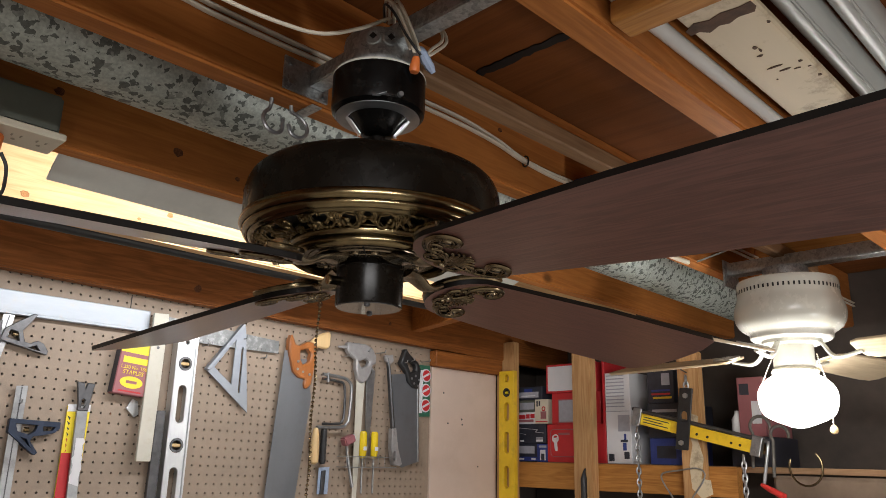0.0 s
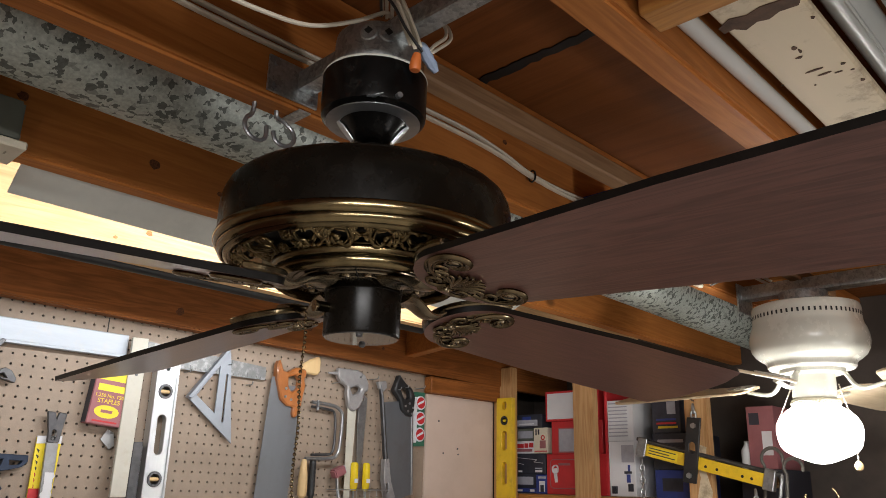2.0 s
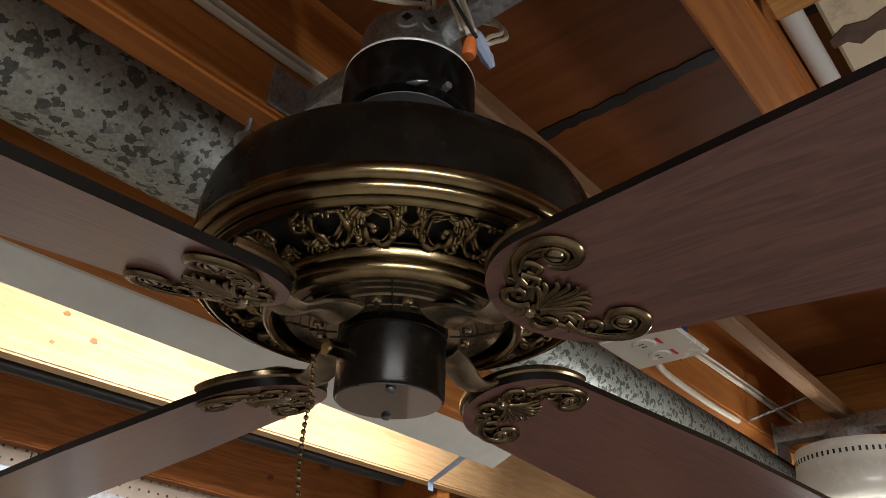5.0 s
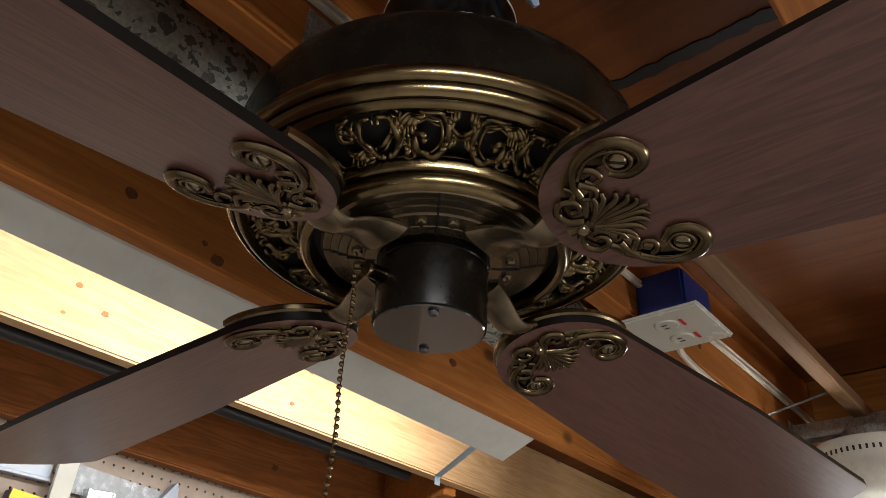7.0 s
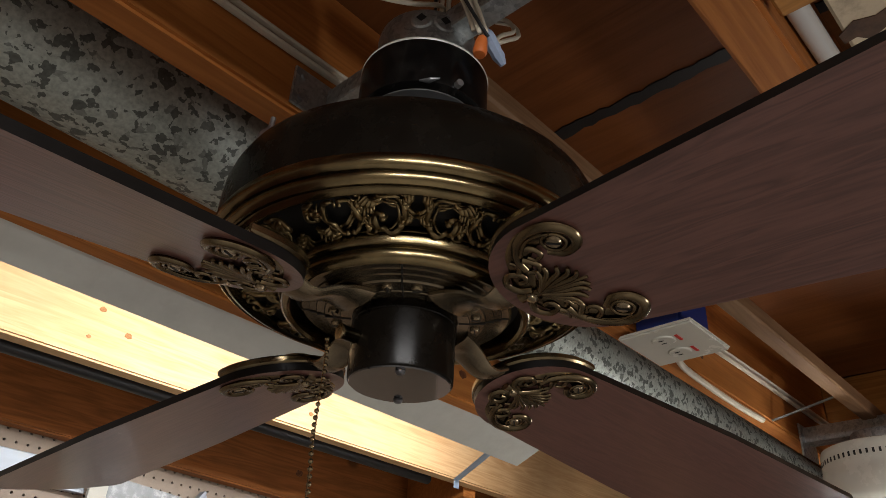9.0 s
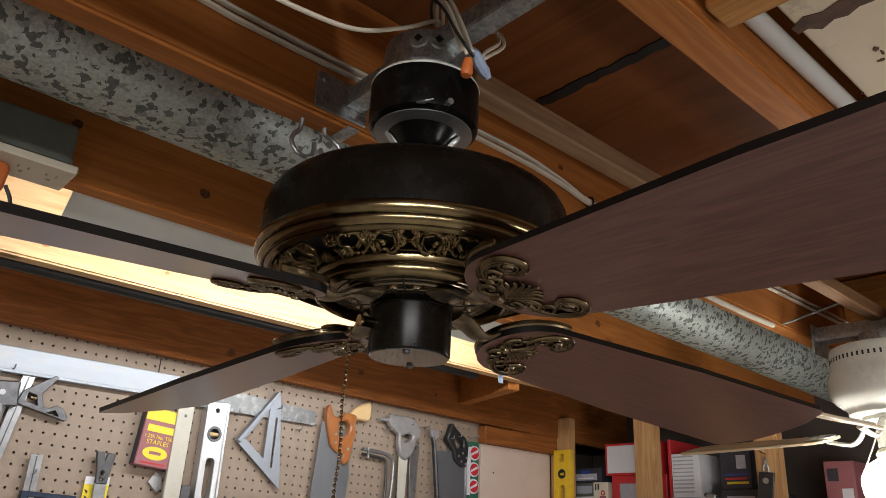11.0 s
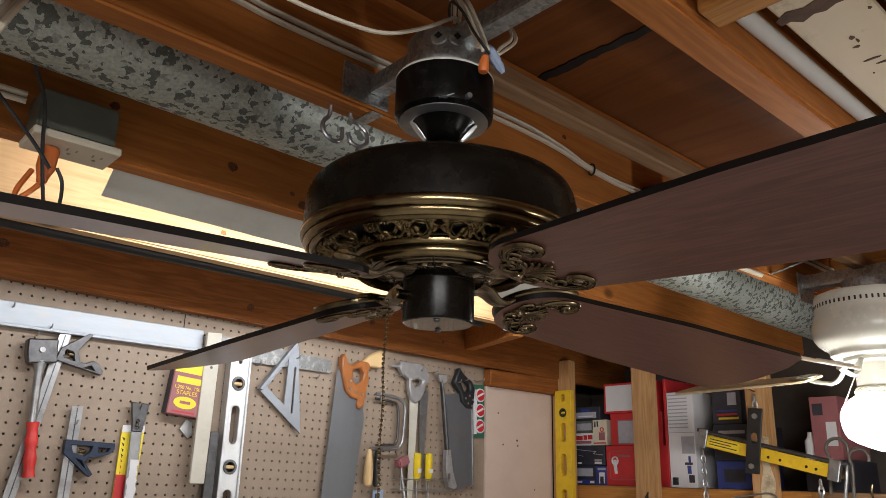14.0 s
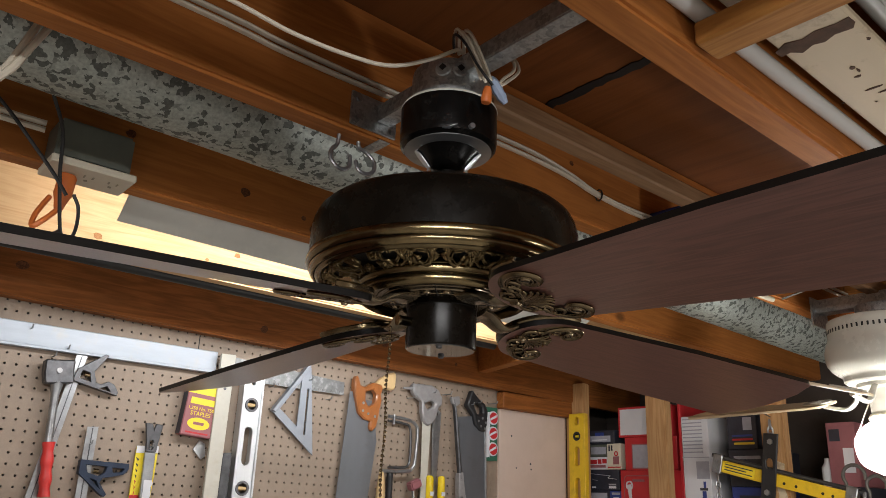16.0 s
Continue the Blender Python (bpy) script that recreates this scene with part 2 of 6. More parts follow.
CONCRETE = mat("concrete", (0.46, 0.44, 0.41), 0.85, vary=0.15, scale=6, bump=0.3)
DRYWALL = mat("room_wall_paint", (0.55, 0.50, 0.44), 0.8, vary=0.05, scale=4)
ALU = mat("brushed_aluminium", (0.62, 0.64, 0.66), 0.36, 0.85, vary=0.1, scale=40, stretch=(1, 1, 0.05), bump=0.05)
ALU_PAINT = mat("scuffed_white_aluminium", (0.36, 0.395, 0.44), 0.45, 0.25, vary=0.1, scale=30, stretch=(0.2, 1, 1), dirt=(0.42, 0.40, 0.36), dirt_amt=0.6, dirt_scale=18)
STEEL = mat("tool_steel", (0.36, 0.37, 0.38), 0.36, 0.85, vary=0.18, scale=35, dirt=(0.13, 0.11, 0.09), dirt_amt=0.5, dirt_scale=16)
SAWSTEEL = mat("dull_saw_steel", (0.185, 0.195, 0.212), 0.42, 0.6, vary=0.07, scale=14, stretch=(1, 1, 0.25), dirt=(0.13, 0.12, 0.11), dirt_amt=0.30, dirt_scale=9)
GREYALU = mat("grey_cast_square", (0.30, 0.325, 0.365), 0.5, 0.45, vary=0.06, scale=30)
WORNSTEEL = mat("worn_square_steel", (0.20, 0.205, 0.205), 0.45, 0.6, vary=0.25, scale=60, dirt=(0.45, 0.45, 0.44), dirt_amt=0.7, dirt_scale=60)
DARKSTEEL = mat("dark_steel", (0.11, 0.11, 0.115), 0.42, 0.8, vary=0.3, scale=40)
CAST = mat("grey_cast_aluminium", (0.36, 0.35, 0.35), 0.5, 0.5, vary=0.15, scale=60, bump=0.1)
DULLSTEEL = mat("dull_zinc_strap", (0.13, 0.12, 0.105), 0.6, metal=0.3, vary=0.25, scale=60, bump=0.05)
WHITE = mat("white_enamel", (0.60, 0.59, 0.52), 0.25, vary=0.03, scale=20, dirt=(0.6, 0.56, 0.48), dirt_amt=0.25, dirt_scale=12)
SHIELD = mat("dull_white_shield", (0.50, 0.50, 0.455), 0.5, vary=0.06, scale=20, dirt=(0.40, 0.40, 0.36), dirt_amt=0.4, dirt_scale=14)
PVC = mat("grey_white_conduit", (0.60, 0.60, 0.58), 0.35, vary=0.04, scale=15, stretch=(0.1, 1, 1))
SILVER = mat("silver_pipe", (0.42, 0.43, 0.41), 0.42, 0.25, vary=0.08, scale=12, stretch=(0.1, 1, 1))
CABLE = mat("cream_cable_sheath", (0.62, 0.56, 0.45), 0.5, vary=0.1, scale=60, dirt=(0.40, 0.33, 0.24), dirt_amt=0.4, dirt_scale=30)
BLACKP = mat("black_plastic", (0.018, 0.018, 0.019), 0.45, vary=0.3, scale=50)
ORANGE = mat("orange_plastic", (0.62, 0.16, 0.035), 0.45, vary=0.1, scale=40)
BLUEW = mat("pale_blue_wire_wrap", (0.30, 0.37, 0.50), 0.5, vary=0.15, scale=90)
REDP = mat("red_plastic", (0.55, 0.035, 0.03), 0.4, vary=0.12, scale=40)
REDBOX = mat("red_card", (0.50, 0.025, 0.03), 0.45, vary=0.08, scale=25)
WHITECARD = mat("white_card", (0.66, 0.66, 0.68), 0.6, vary=0.03, scale=20)
GREYPRINT = mat("grey_print", (0.36, 0.36, 0.40), 0.6, vary=0.1, scale=60)
DARKBOX = mat("dark_card", (0.03, 0.032, 0.045), 0.5, vary=0.3, scale=30)
BLUECARD = mat("blue_card", (0.03, 0.05, 0.22), 0.5, vary=0.2, scale=30)
YELLOW = mat("yellow_enamel", (0.72, 0.47, 0.02), 0.4, vary=0.08, scale=25, dirt=(0.45, 0.28, 0.03), dirt_amt=0.5, dirt_scale=22)
YELLOWP = mat("yellow_print", (0.80, 0.62, 0.03), 0.5, vary=0.05, scale=20)
MAROON = mat("maroon_print", (0.30, 0.11, 0.12), 0.5, vary=0.1, scale=20)
GREENGREY = mat("grey_green_box", (0.13, 0.14, 0.115), 0.5, 0.2, vary=0.12, scale=18)
IVORY = mat("ivory_plastic", (0.62, 0.57, 0.45), 0.45, vary=0.05, scale=20, dirt=(0.45, 0.40, 0.30), dirt_amt=0.3, dirt_scale=20)
BLUEBOX = mat("blue_plastic_box", (0.012, 0.035, 0.20), 0.4, vary=0.1, scale=25)
BLUEHEAD = mat("blue_grey_enamel", (0.022, 0.034, 0.062), 0.4, 0.3, vary=0.2, scale=50)
HANDLE = mat("orange_varnished_beech", (0.34, 0.115, 0.028), 0.35, vary=0.25, scale=40, stretch=(1, 1, 0.2), coat=0.4)
PALEWOOD = mat("pale_turned_wood", (0.62, 0.43, 0.21), 0.45, vary=0.12, scale=30, stretch=(1, 1, 0.2))
BARWOOD = mat("cream_painted_strip", (0.52, 0.50, 0.43), 0.55, vary=0.06, scale=20, dirt=(0.42, 0.36, 0.25), dirt_amt=0.4, dirt_scale=25)
AMBER = mat("amber_acetate", (0.75, 0.55, 0.02), 0.2, vary=0.1, scale=20, spec=0.6)
BLUETAPE = mat("pale_blue_strap", (0.40, 0.52, 0.66), 0.5, vary=0.06, scale=30)
GREEN = mat("green_card", (0.03, 0.13, 0.08), 0.5, vary=0.15, scale=30)
CAMEL = mat("dim_brown_cloth", (0.17, 0.12, 0.085), 0.9, vary=0.2, scale=12, bump=0.3, bscale=60)
PALEBLADE = wood("pale_fan_blade", (0.62, 0.50, 0.34), (0.50, 0.38, 0.24), 0, ring=14, knots=False, rough=0.4)
GLOW = mat("lit_opal_glass", (0.9, 0.9, 0.9), 0.2, vary=0.0, emit=(1.0, 0.985, 0.95), emit_s=35.0)
# darkened ivory paints the shade inside the outlet plate's slots
SLOT = mat("shaded_socket_slot", (0.30, 0.27, 0.20), 0.6, vary=0.1)
TUBEGLOW = mat("lit_fluorescent_tube", (0.9, 0.9, 0.9), 0.3, vary=0.0, emit=(1.0, 0.93, 0.80), emit_s=8.0)

# ---- mesh helpers ----


def part(name, bm, material, parent=None, label="", smooth=35):
    me = bpy.data.meshes.new(name)
    bm.normal_update()
    bm.to_mesh(me)
    bm.free()
    me.materials.append(material)
    me.polygons.foreach_set("use_smooth", [True] * len(me.polygons))
    me.set_sharp_from_angle(angle=radians(smooth))
    ob = new(name, me)
    if parent:
        ob.parent = parent
    if label:
        ob["label"] = label
    return ob


def thing(name, label, category, group="", at=(0, 0, 0), kind=""):
    ob = new(name)
    ob.location = at
    ob.empty_display_size = 0.02
    return tagged(ob, label, category, group, kind)


def single(name, bm, material, label, category, group="", kind="", smooth=35):
    return tagged(part(name, bm, material, None, "", smooth), label, category, group, kind)


def box(x0, x1, y0, y1, z0, z1, bevel=0.0015, seg=1, bm=None, m=None):
    bm2 = bmesh.new()
    bmesh.ops.create_cube(bm2, size=1)
    for v in bm2.verts:
        v.co = Vector(((x0 + x1) / 2 + v.co.x * (x1 - x0), (y0 + y1) / 2 + v.co.y * (y1 - y0), (z0 + z1) / 2 + v.co.z * (z1 - z0)))
    if bevel:
        bmesh.ops.bevel(bm2, geom=bm2.edges[:], offset=bevel, segments=seg, affect="EDGES", clamp_overlap=True)
    if m is not None:
        bm2.transform(m)
    if bm is None:
        return bm2
    return join(bm, bm2)


def join(bm, other):
    me = bpy.data.meshes.new("tmp")
    other.to_mesh(me)
    other.free()
    bm.from_mesh(me)
    bpy.data.meshes.remove(me)
    return bm


def lathe(profile, seg=48, centre=(0, 0, 0), m=None):
    """Profile of (radius, height) turned about the upright axis through centre."""
    verts, faces, rings = [], [], []
    for r, z in profile:
        if r < 1e-5:
            rings.append([len(verts)])
            verts.append((0, 0, z))
        else:
            rings.append(list(range(len(verts), len(verts) + seg)))
            verts += [(r * math.cos(2 * math.pi * k / seg), r * math.sin(2 * math.pi * k / seg), z) for k in range(seg)]
    for a, b in zip(rings, rings[1:]):
        for k in range(seg):
            k2 = (k + 1) % seg
            if len(a) == 1 and len(b) == 1:
                continue
            if len(a) == 1:
                faces.append((a[0], b[k2], b[k]))
            elif len(b) == 1:
                faces.append((a[k], a[k2], b[0]))
            else:
                faces.append((a[k], a[k2], b[k2], b[k]))
    me = bpy.data.meshes.new("tmp")
    me.from_pydata(verts, [], faces)
    bm = bmesh.new()
    bm.from_mesh(me)
    bpy.data.meshes.remove(me)
    bmesh.ops.recalc_face_normals(bm, faces=bm.faces[:])
    bm.transform(m if m is not None else Matrix.Translation(centre))
    return bm


def tube(points, r, seg=8, closed=False, bm=None, flat=1.0, up=None, caps=True):
    """A round or flattened rod along points; r is one radius or one for each point."""
    pts = [Vector(p) for p in points]
    n = len(pts)
    rs = r if isinstance(r, (list, tuple)) else [r] * n
    verts, faces = [], []
    ref = Vector(up) if up else None
    prev = None
    for i, p in enumerate(pts):
        if closed:
            d = pts[(i + 1) % n] - pts[i - 1]
        else:
            d = pts[min(i + 1, n - 1)] - pts[max(i - 1, 0)]
        d.normalize()
        if ref is not None:
            a = ref - d * ref.dot(d)
        elif prev is None:
            a = Vector((0, 0, 1)) if abs(d.z) < 0.9 else Vector((1, 0, 0))
            a = a - d * a.dot(d)
        else:
            a = prev - d * prev.dot(d)
        if a.length < 1e-6:
            a = d.orthogonal()
        a.normalize()
        prev = a
        b = d.cross(a)
        for k in range(seg):
            t = 2 * math.pi * k / seg
            verts.append(p + a * (math.cos(t) * rs[i] * flat) + b * (math.sin(t) * rs[i]))
    for i in range(n if closed else n - 1):
        j = (i + 1) % n
        for k in range(seg):
            k2 = (k + 1) % seg
            faces.append((i * seg + k, i * seg + k2, j * seg + k2, j * seg + k))
    if not closed and caps:
        faces.append(tuple(range(seg))[::-1])
        faces.append(tuple((n - 1) * seg + k for k in range(seg)))
    me = bpy.data.meshes.new("tmp")
    me.from_pydata([tuple(v) for v in verts], [], faces)
    if bm is None:
        bm = bmesh.new()
    bm.from_mesh(me)
    bpy.data.meshes.remove(me)
    bmesh.ops.recalc_face_normals(bm, faces=bm.faces[:])
    return bm


def smooth_path(points, steps=6):
    """Catmull-Rom through the points."""
    p = [Vector(q) for q in points]
    p = [2 * p[0] - p[1]] + p + [2 * p[-1] - p[-2]]
    out = []
    for i in range(1, len(p) - 2):
        for s in range(steps):
            t = s / steps
            out.append(0.5 * (2 * p[i] + (p[i + 1] - p[i - 1]) * t + (2 * p[i - 1] - 5 * p[i] + 4 * p[i + 1] - p[i + 2]) * t * t + (3 * p[i] - p[i - 1] - 3 * p[i + 1] + p[i + 2]) * t ** 3))
    out.append(p[-2])
    return out


def prism(outline, y0, y1, holes=(), bevel=0.0, bm=None):
    """A plate in the x-z plane between y0 and y1, with holes given as outlines."""
    bm2 = bmesh.new()
    loops = []
    for loop in (outline, *holes):
        vs = [bm2.verts.new((x, y0, z)) for x, z in loop]
        loops += [bm2.edges.new((vs[i], vs[(i + 1) % len(vs)])) for i in range(len(vs))]
    bmesh.ops.triangle_fill(bm2, use_beauty=True, use_dissolve=False, edges=loops)
    out = bmesh.ops.extrude_face_region(bm2, geom=bm2.faces[:])
    bmesh.ops.translate(bm2, verts=[v for v in out["geom"] if isinstance(v, bmesh.types.BMVert)], vec=(0, y1 - y0, 0))
    bmesh.ops.recalc_face_normals(bm2, faces=bm2.faces[:])
    if bevel:
        sharp = [e for e in bm2.edges if len(e.link_faces) == 2 and e.calc_face_angle(0) > 0.6]
        bmesh.ops.bevel(bm2, geom=sharp, offset=bevel, segments=1, affect="EDGES", clamp_overlap=True)
    return bm2 if bm is None else join(bm, bm2)


def circle(cx, cz, r, n=14, squash=1.0):
    return [(cx + r * math.cos(2 * math.pi * k / n), cz + r * squash * math.sin(2 * math.pi * k / n)) for k in range(n)]


def slot(cx, cz, w, h, n=6):
    r = w / 2
    out = [(cx + r * math.cos(math.pi * k / n), cz + h / 2 - r + r * math.sin(math.pi * k / n)) for k in range(n + 1)]
    return out + [(cx + r * math.cos(math.pi + math.pi * k / n), cz - h / 2 + r + r * math.sin(math.pi + math.pi * k / n)) for k in range(n + 1)]


def words(text, size, m, material, parent, name="lettering", depth=0.0004):
    cu = bpy.data.curves.new("txt", "FONT")
    cu.body, cu.size, cu.extrude, cu.align_x, cu.align_y = text, size, depth, "CENTER", "CENTER"
    tmp = bpy.data.objects.new("txt", cu)
    me = bpy.data.meshes.new_from_object(tmp)
    bpy.data.objects.remove(tmp)
    bm = bmesh.new()
    bm.from_mesh(me)
    bpy.data.meshes.remove(me)
    bm.transform(m)
    return part(name, bm, material, parent)


FACE_WALL = Matrix.Rotation(radians(90), 4, "X")  # lettering plane turned to face -y

# ---- structure ----
ZJ, ZD = 2.11, 2.294   # joist undersides, subfloor underside
XW, XE = -2.6, 3.2     # ends of the joists
WALL = 2.017           # face of the perforated board

floor = single("floor", box(XW, XE, -2.6, 2.3, -0.1, 0.0, 0), CONCRETE, "grey concrete basement floor", "floor", kind="structure")
ceil_bm = box(XW, 0.5665, -2.6, 2.3, ZD, ZD + 0.018, 0)
box(0.5725, XE, -2.6, 2.3, ZD, ZD + 0.018, 0, bm=ceil_bm)
ceiling = single("ceiling", ceil_bm, PLY, "stained brown plywood subfloor seen between joists", "ceiling", kind="structure")
# added near-black sheet closes the subfloor gap so that it stays dark
upper = single("ceiling_cover", box(XW, XE, -2.6, 2.3, ZD + 0.022, ZD + 0.05, 0), SHADE_BLACK, "near-black sheet added above the subfloor seam", "ceiling", kind="structure")
random.seed(3)
zz = [(0.40 + 0.0115 * k) for k in range(120)]
seam_line = prism([(0.5665 - random.uniform(0.004, 0.010), y) for y in zz] + [(0.5725 + random.uniform(0.002, 0.008), y) for y in reversed(zz)], 0, 0.002)
seam_line.transform(Matrix(((1, 0, 0, 0), (0, 0, 1, 0), (0, -1, 0, ZD), (0, 0, 0, 1))))
single("subfloor_seam", seam_line, SHADE_BLACK, "ragged black line along a subfloor joint", "seam", kind="structure")

wall_n = single("wall_north", box(XW, 2.0, WALL + 0.018, WALL + 0.12, 0, ZD, 0), SHADE_WALL, "wall behind the tool board, coloured dark for shade in its holes", "wall", kind="structure")
single("wall_west", box(XW - 0.1, XW, -2.6, 2.3, 0, ZD, 0), DRYWALL, "plain painted basement wall", "wall", kind="structure")
single("wall_south", box(XW, XE, -2.7, -2.6, 0, ZD, 0), DRYWALL, "plain painted basement wall", "wall", kind="structure")
single("wall_east", box(XE, XE + 0.1, -2.6, 2.3, 0, ZD, 0), SHADE_WALL, "wall beyond the shelves, coloured dark to read as unlit", "wall", kind="structure")
single("wall_far_north", box(2.0, XE, 2.16, 2.3, 0, ZD, 0), SHADE_WALL, "wall beyond the shelves, coloured dark to read as unlit", "wall", kind="structure")


def joist(y0, y1, name="ceiling_joist", z0=ZJ, label="orange-brown fir floor joist with knots", x0=XW, x1=XE, m=FIR):
    bm = box(x0, x1, y0, y1, z0, ZD - 0.001, 0.004, 2)
    return single(name, bm, m, label, "joist", "ceiling joists")


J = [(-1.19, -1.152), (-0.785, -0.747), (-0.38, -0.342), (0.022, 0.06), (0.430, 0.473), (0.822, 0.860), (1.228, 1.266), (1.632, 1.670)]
joists = [joist(a, b, m=FIR_LIT if a > 1.6 else FIR, label="fir floor joist, its colour paled for the tube light beside it" if a > 1.6 else "orange-brown fir floor joist with knots") for a, b in J]


def knots(parent, y, spots, m):
    """Flush dark knots with a ragged rim on the face of a joist."""
    for x, z, r in spots:
        n = 12
        out = [(x + r * random.uniform(0.8, 1.25) * math.cos(2 * math.pi * k / n), z + r * 0.8 * random.uniform(0.8, 1.2) * math.sin(2 * math.pi * k / n)) for k in range(n)]
        part("knot", prism(out, y - 0.0009, y), m, parent)


random.seed(8)
knots(joists[6], 1.228, [(0.243, 2.158, 0.010), (0.042, 2.197, 0.008), (0.360, 2.142, 0.005), (0.384, 2.126, 0.011), (0.462, 2.157, 0.004), (0.900, 2.16, 0.010), (1.25, 2.17, 0.009)], KNOT)
knots(joists[7], 1.632, [(0.369, 2.207, 0.006), (0.427, 2.175, 0.007), (0.900, 2.231, 0.005), (0.861, 2.148, 0.006), (0.126, 2.145, 0.008), (0.358, 2.150, 0.004)], KNOT_LIT)
knots(joists[5], 0.822, [(0.62, 2.205, 0.005), (0.93, 2.14, 0.009), (-0.05, 2.20, 0.008), (1.05, 2.15, 0.006)], KNOT)
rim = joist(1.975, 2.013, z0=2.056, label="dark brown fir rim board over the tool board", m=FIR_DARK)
for v in rim.data.vertices:
    if v.co.z < 2.2:
        v.co.z -= 0.0176 * (v.co.x - 0.80)
knots(rim, 1.975, [(0.689, 2.098, 0.012), (0.069, 2.143, 0.013), (1.103, 2.120, 0.011), (1.40, 2.10, 0.006)], KNOT)
lower_plate = single("top_plate", box(1.630, 1.998, 1.977, 2.014, 1.981, 2.0365, 0.003), FIR_DARK, "dark brown timber plate over the painted wall", "timber", kind="structure")
# rough strip along the middle of the fan bay, carried by the blocking at its end
single("nailer_strip", box(0.298, 1.698, 0.678, 0.706, 2.132, 2.1605, 0.003), LATH, "greyish rough wooden strip running between two joists", "timber")
# cross lath under the neighbouring bay
single("cross_lath", box(0.334, 0.377, -0.34, 0.4245, 2.112, 2.139, 0.003), FIR_Y, "fir cross lath between two joists", "timber")
single("bay_blocking", box(1.66, 1.698, 0.4645, 0.8205, 2.16, 2.292, 0.002), FIR_Y, "fir blocking between two joists", "timber", "bay blocking")
# slanting block between the last joist and the rim board
bz = box(-0.16, 0.16, -0.019, 0.019, 2.088, 2.285, 0.002, m=Matrix.Translation((1.478, 1.8225, 0)) @ Matrix.Rotation(radians(74), 4, "Z"))
single("bay_blocking", bz, FIR, "fir block set between joist and rim board", "timber", "bay blocking")

# old painted board and pipes over the open bay
single("painted_board", box(-0.3, XE, 0.318, 0.400, 2.155, 2.167, 0.003), PAINTED, "white-painted board with brown peeling stains", "board")
single("conduit_pipe", tube([(-0.6, 0.4185, 2.150), (XE, 0.4185, 2.150)], 0.0100, 12), PVC, "grey-white plastic conduit beside a joist", "pipe", "overhead pipes")
for yc in (0.300, 0.252):
    p = thing("metal_pipe", "dull silver pipe running along the ceiling bay", "pipe", "overhead pipes", at=(0, yc, 2.19))
    part("barrel", tube([(-0.6, 0, 0), (XE, 0, 0)], 0.021, 16), SILVER, p)
    part("seam_rib", tube([(-0.6, -0.006, -0.0205), (XE, -0.006, -0.0205)], 0.0022, 6), SILVER, p)

random.seed(17)


def on_board(name, pts, label):
    """A flat mark on the underside of the painted board, given in plan."""
    bm = prism([(-0.278 + (x + 0.3) * 0.918, 0.03 + (y - 0.03) * 0.918) for x, y in pts], 0, 0.0008)
    bm.transform(Matrix(((1, 0, 0, 0), (0, 0, 1, 0), (0, -1, 0, 2.1549), (0, 0, 0, 1))))
    return single(name, bm, PEEL, label, "stain", "board stains", kind="structure")


on_board("peeled_patch", [(0.514, 0.437), (0.503, 0.420), (0.509, 0.402), (0.503, 0.385), (0.506, 0.362), (0.503, 0.347), (0.518, 0.346), (0.528, 0.352), (0.526, 0.372), (0.533, 0.386), (0.529, 0.398), (0.537, 0.414), (0.526, 0.424), (0.528, 0.436)], "brown peeled patch on the painted board")
for x, y, lx, ly in ((0.612, 0.388, 0.010, 0.006), (0.624, 0.385, 0.012, 0.003), (0.638, 0.391, 0.005, 0.008), (0.681, 0.388, 0.005, 0.022), (0.698, 0.380, 0.004, 0.020), (0.687, 0.356, 0.005, 0.008), (0.705, 0.366, 0.003, 0.012), (0.745, 0.350, 0.007, 0.006), (0.562, 0.349, 0.006, 0.005), (0.693, 0.432, 0.003, 0.004), (0.72, 0.40, 0.003, 0.003), (0.71, 0.352, 0.003, 0.006)):
    n = 9
    on_board("paint_chip", [(x + lx / 2 * random.uniform(0.6, 1.3) * math.cos(2 * math.pi * k / n), y + ly / 2 * random.uniform(0.6, 1.3) * math.sin(2 * math.pi * k / n)) for k in range(n)], "small dark chip in the painted board")

# round duct
duct = thing("duct_pipe", "round galvanised steel duct with mottled spangle between joists", "duct", at=(0, 1.055, 2.217))
duct.rotation_euler = (0, radians(1.0), 0)
for k, (x0, x1) in enumerate(((-2.5, -0.55), (-0.55, 0.98), (0.98, 2.75))):
    r = 0.0745 + 0.0008 * (k % 2)
    bm = tube([(x0 - 0.02, 0, 0), (x0, 0, 0), (x1 - 0.045, 0, 0), (x1 - 0.04, 0, 0), (x1 - 0.02, 0, 0), (x1, 0, 0)], [r, r, r, r + 0.002, r + 0.002, r], 40, caps=False)
    part("duct_section", bm, DUCT, duct)

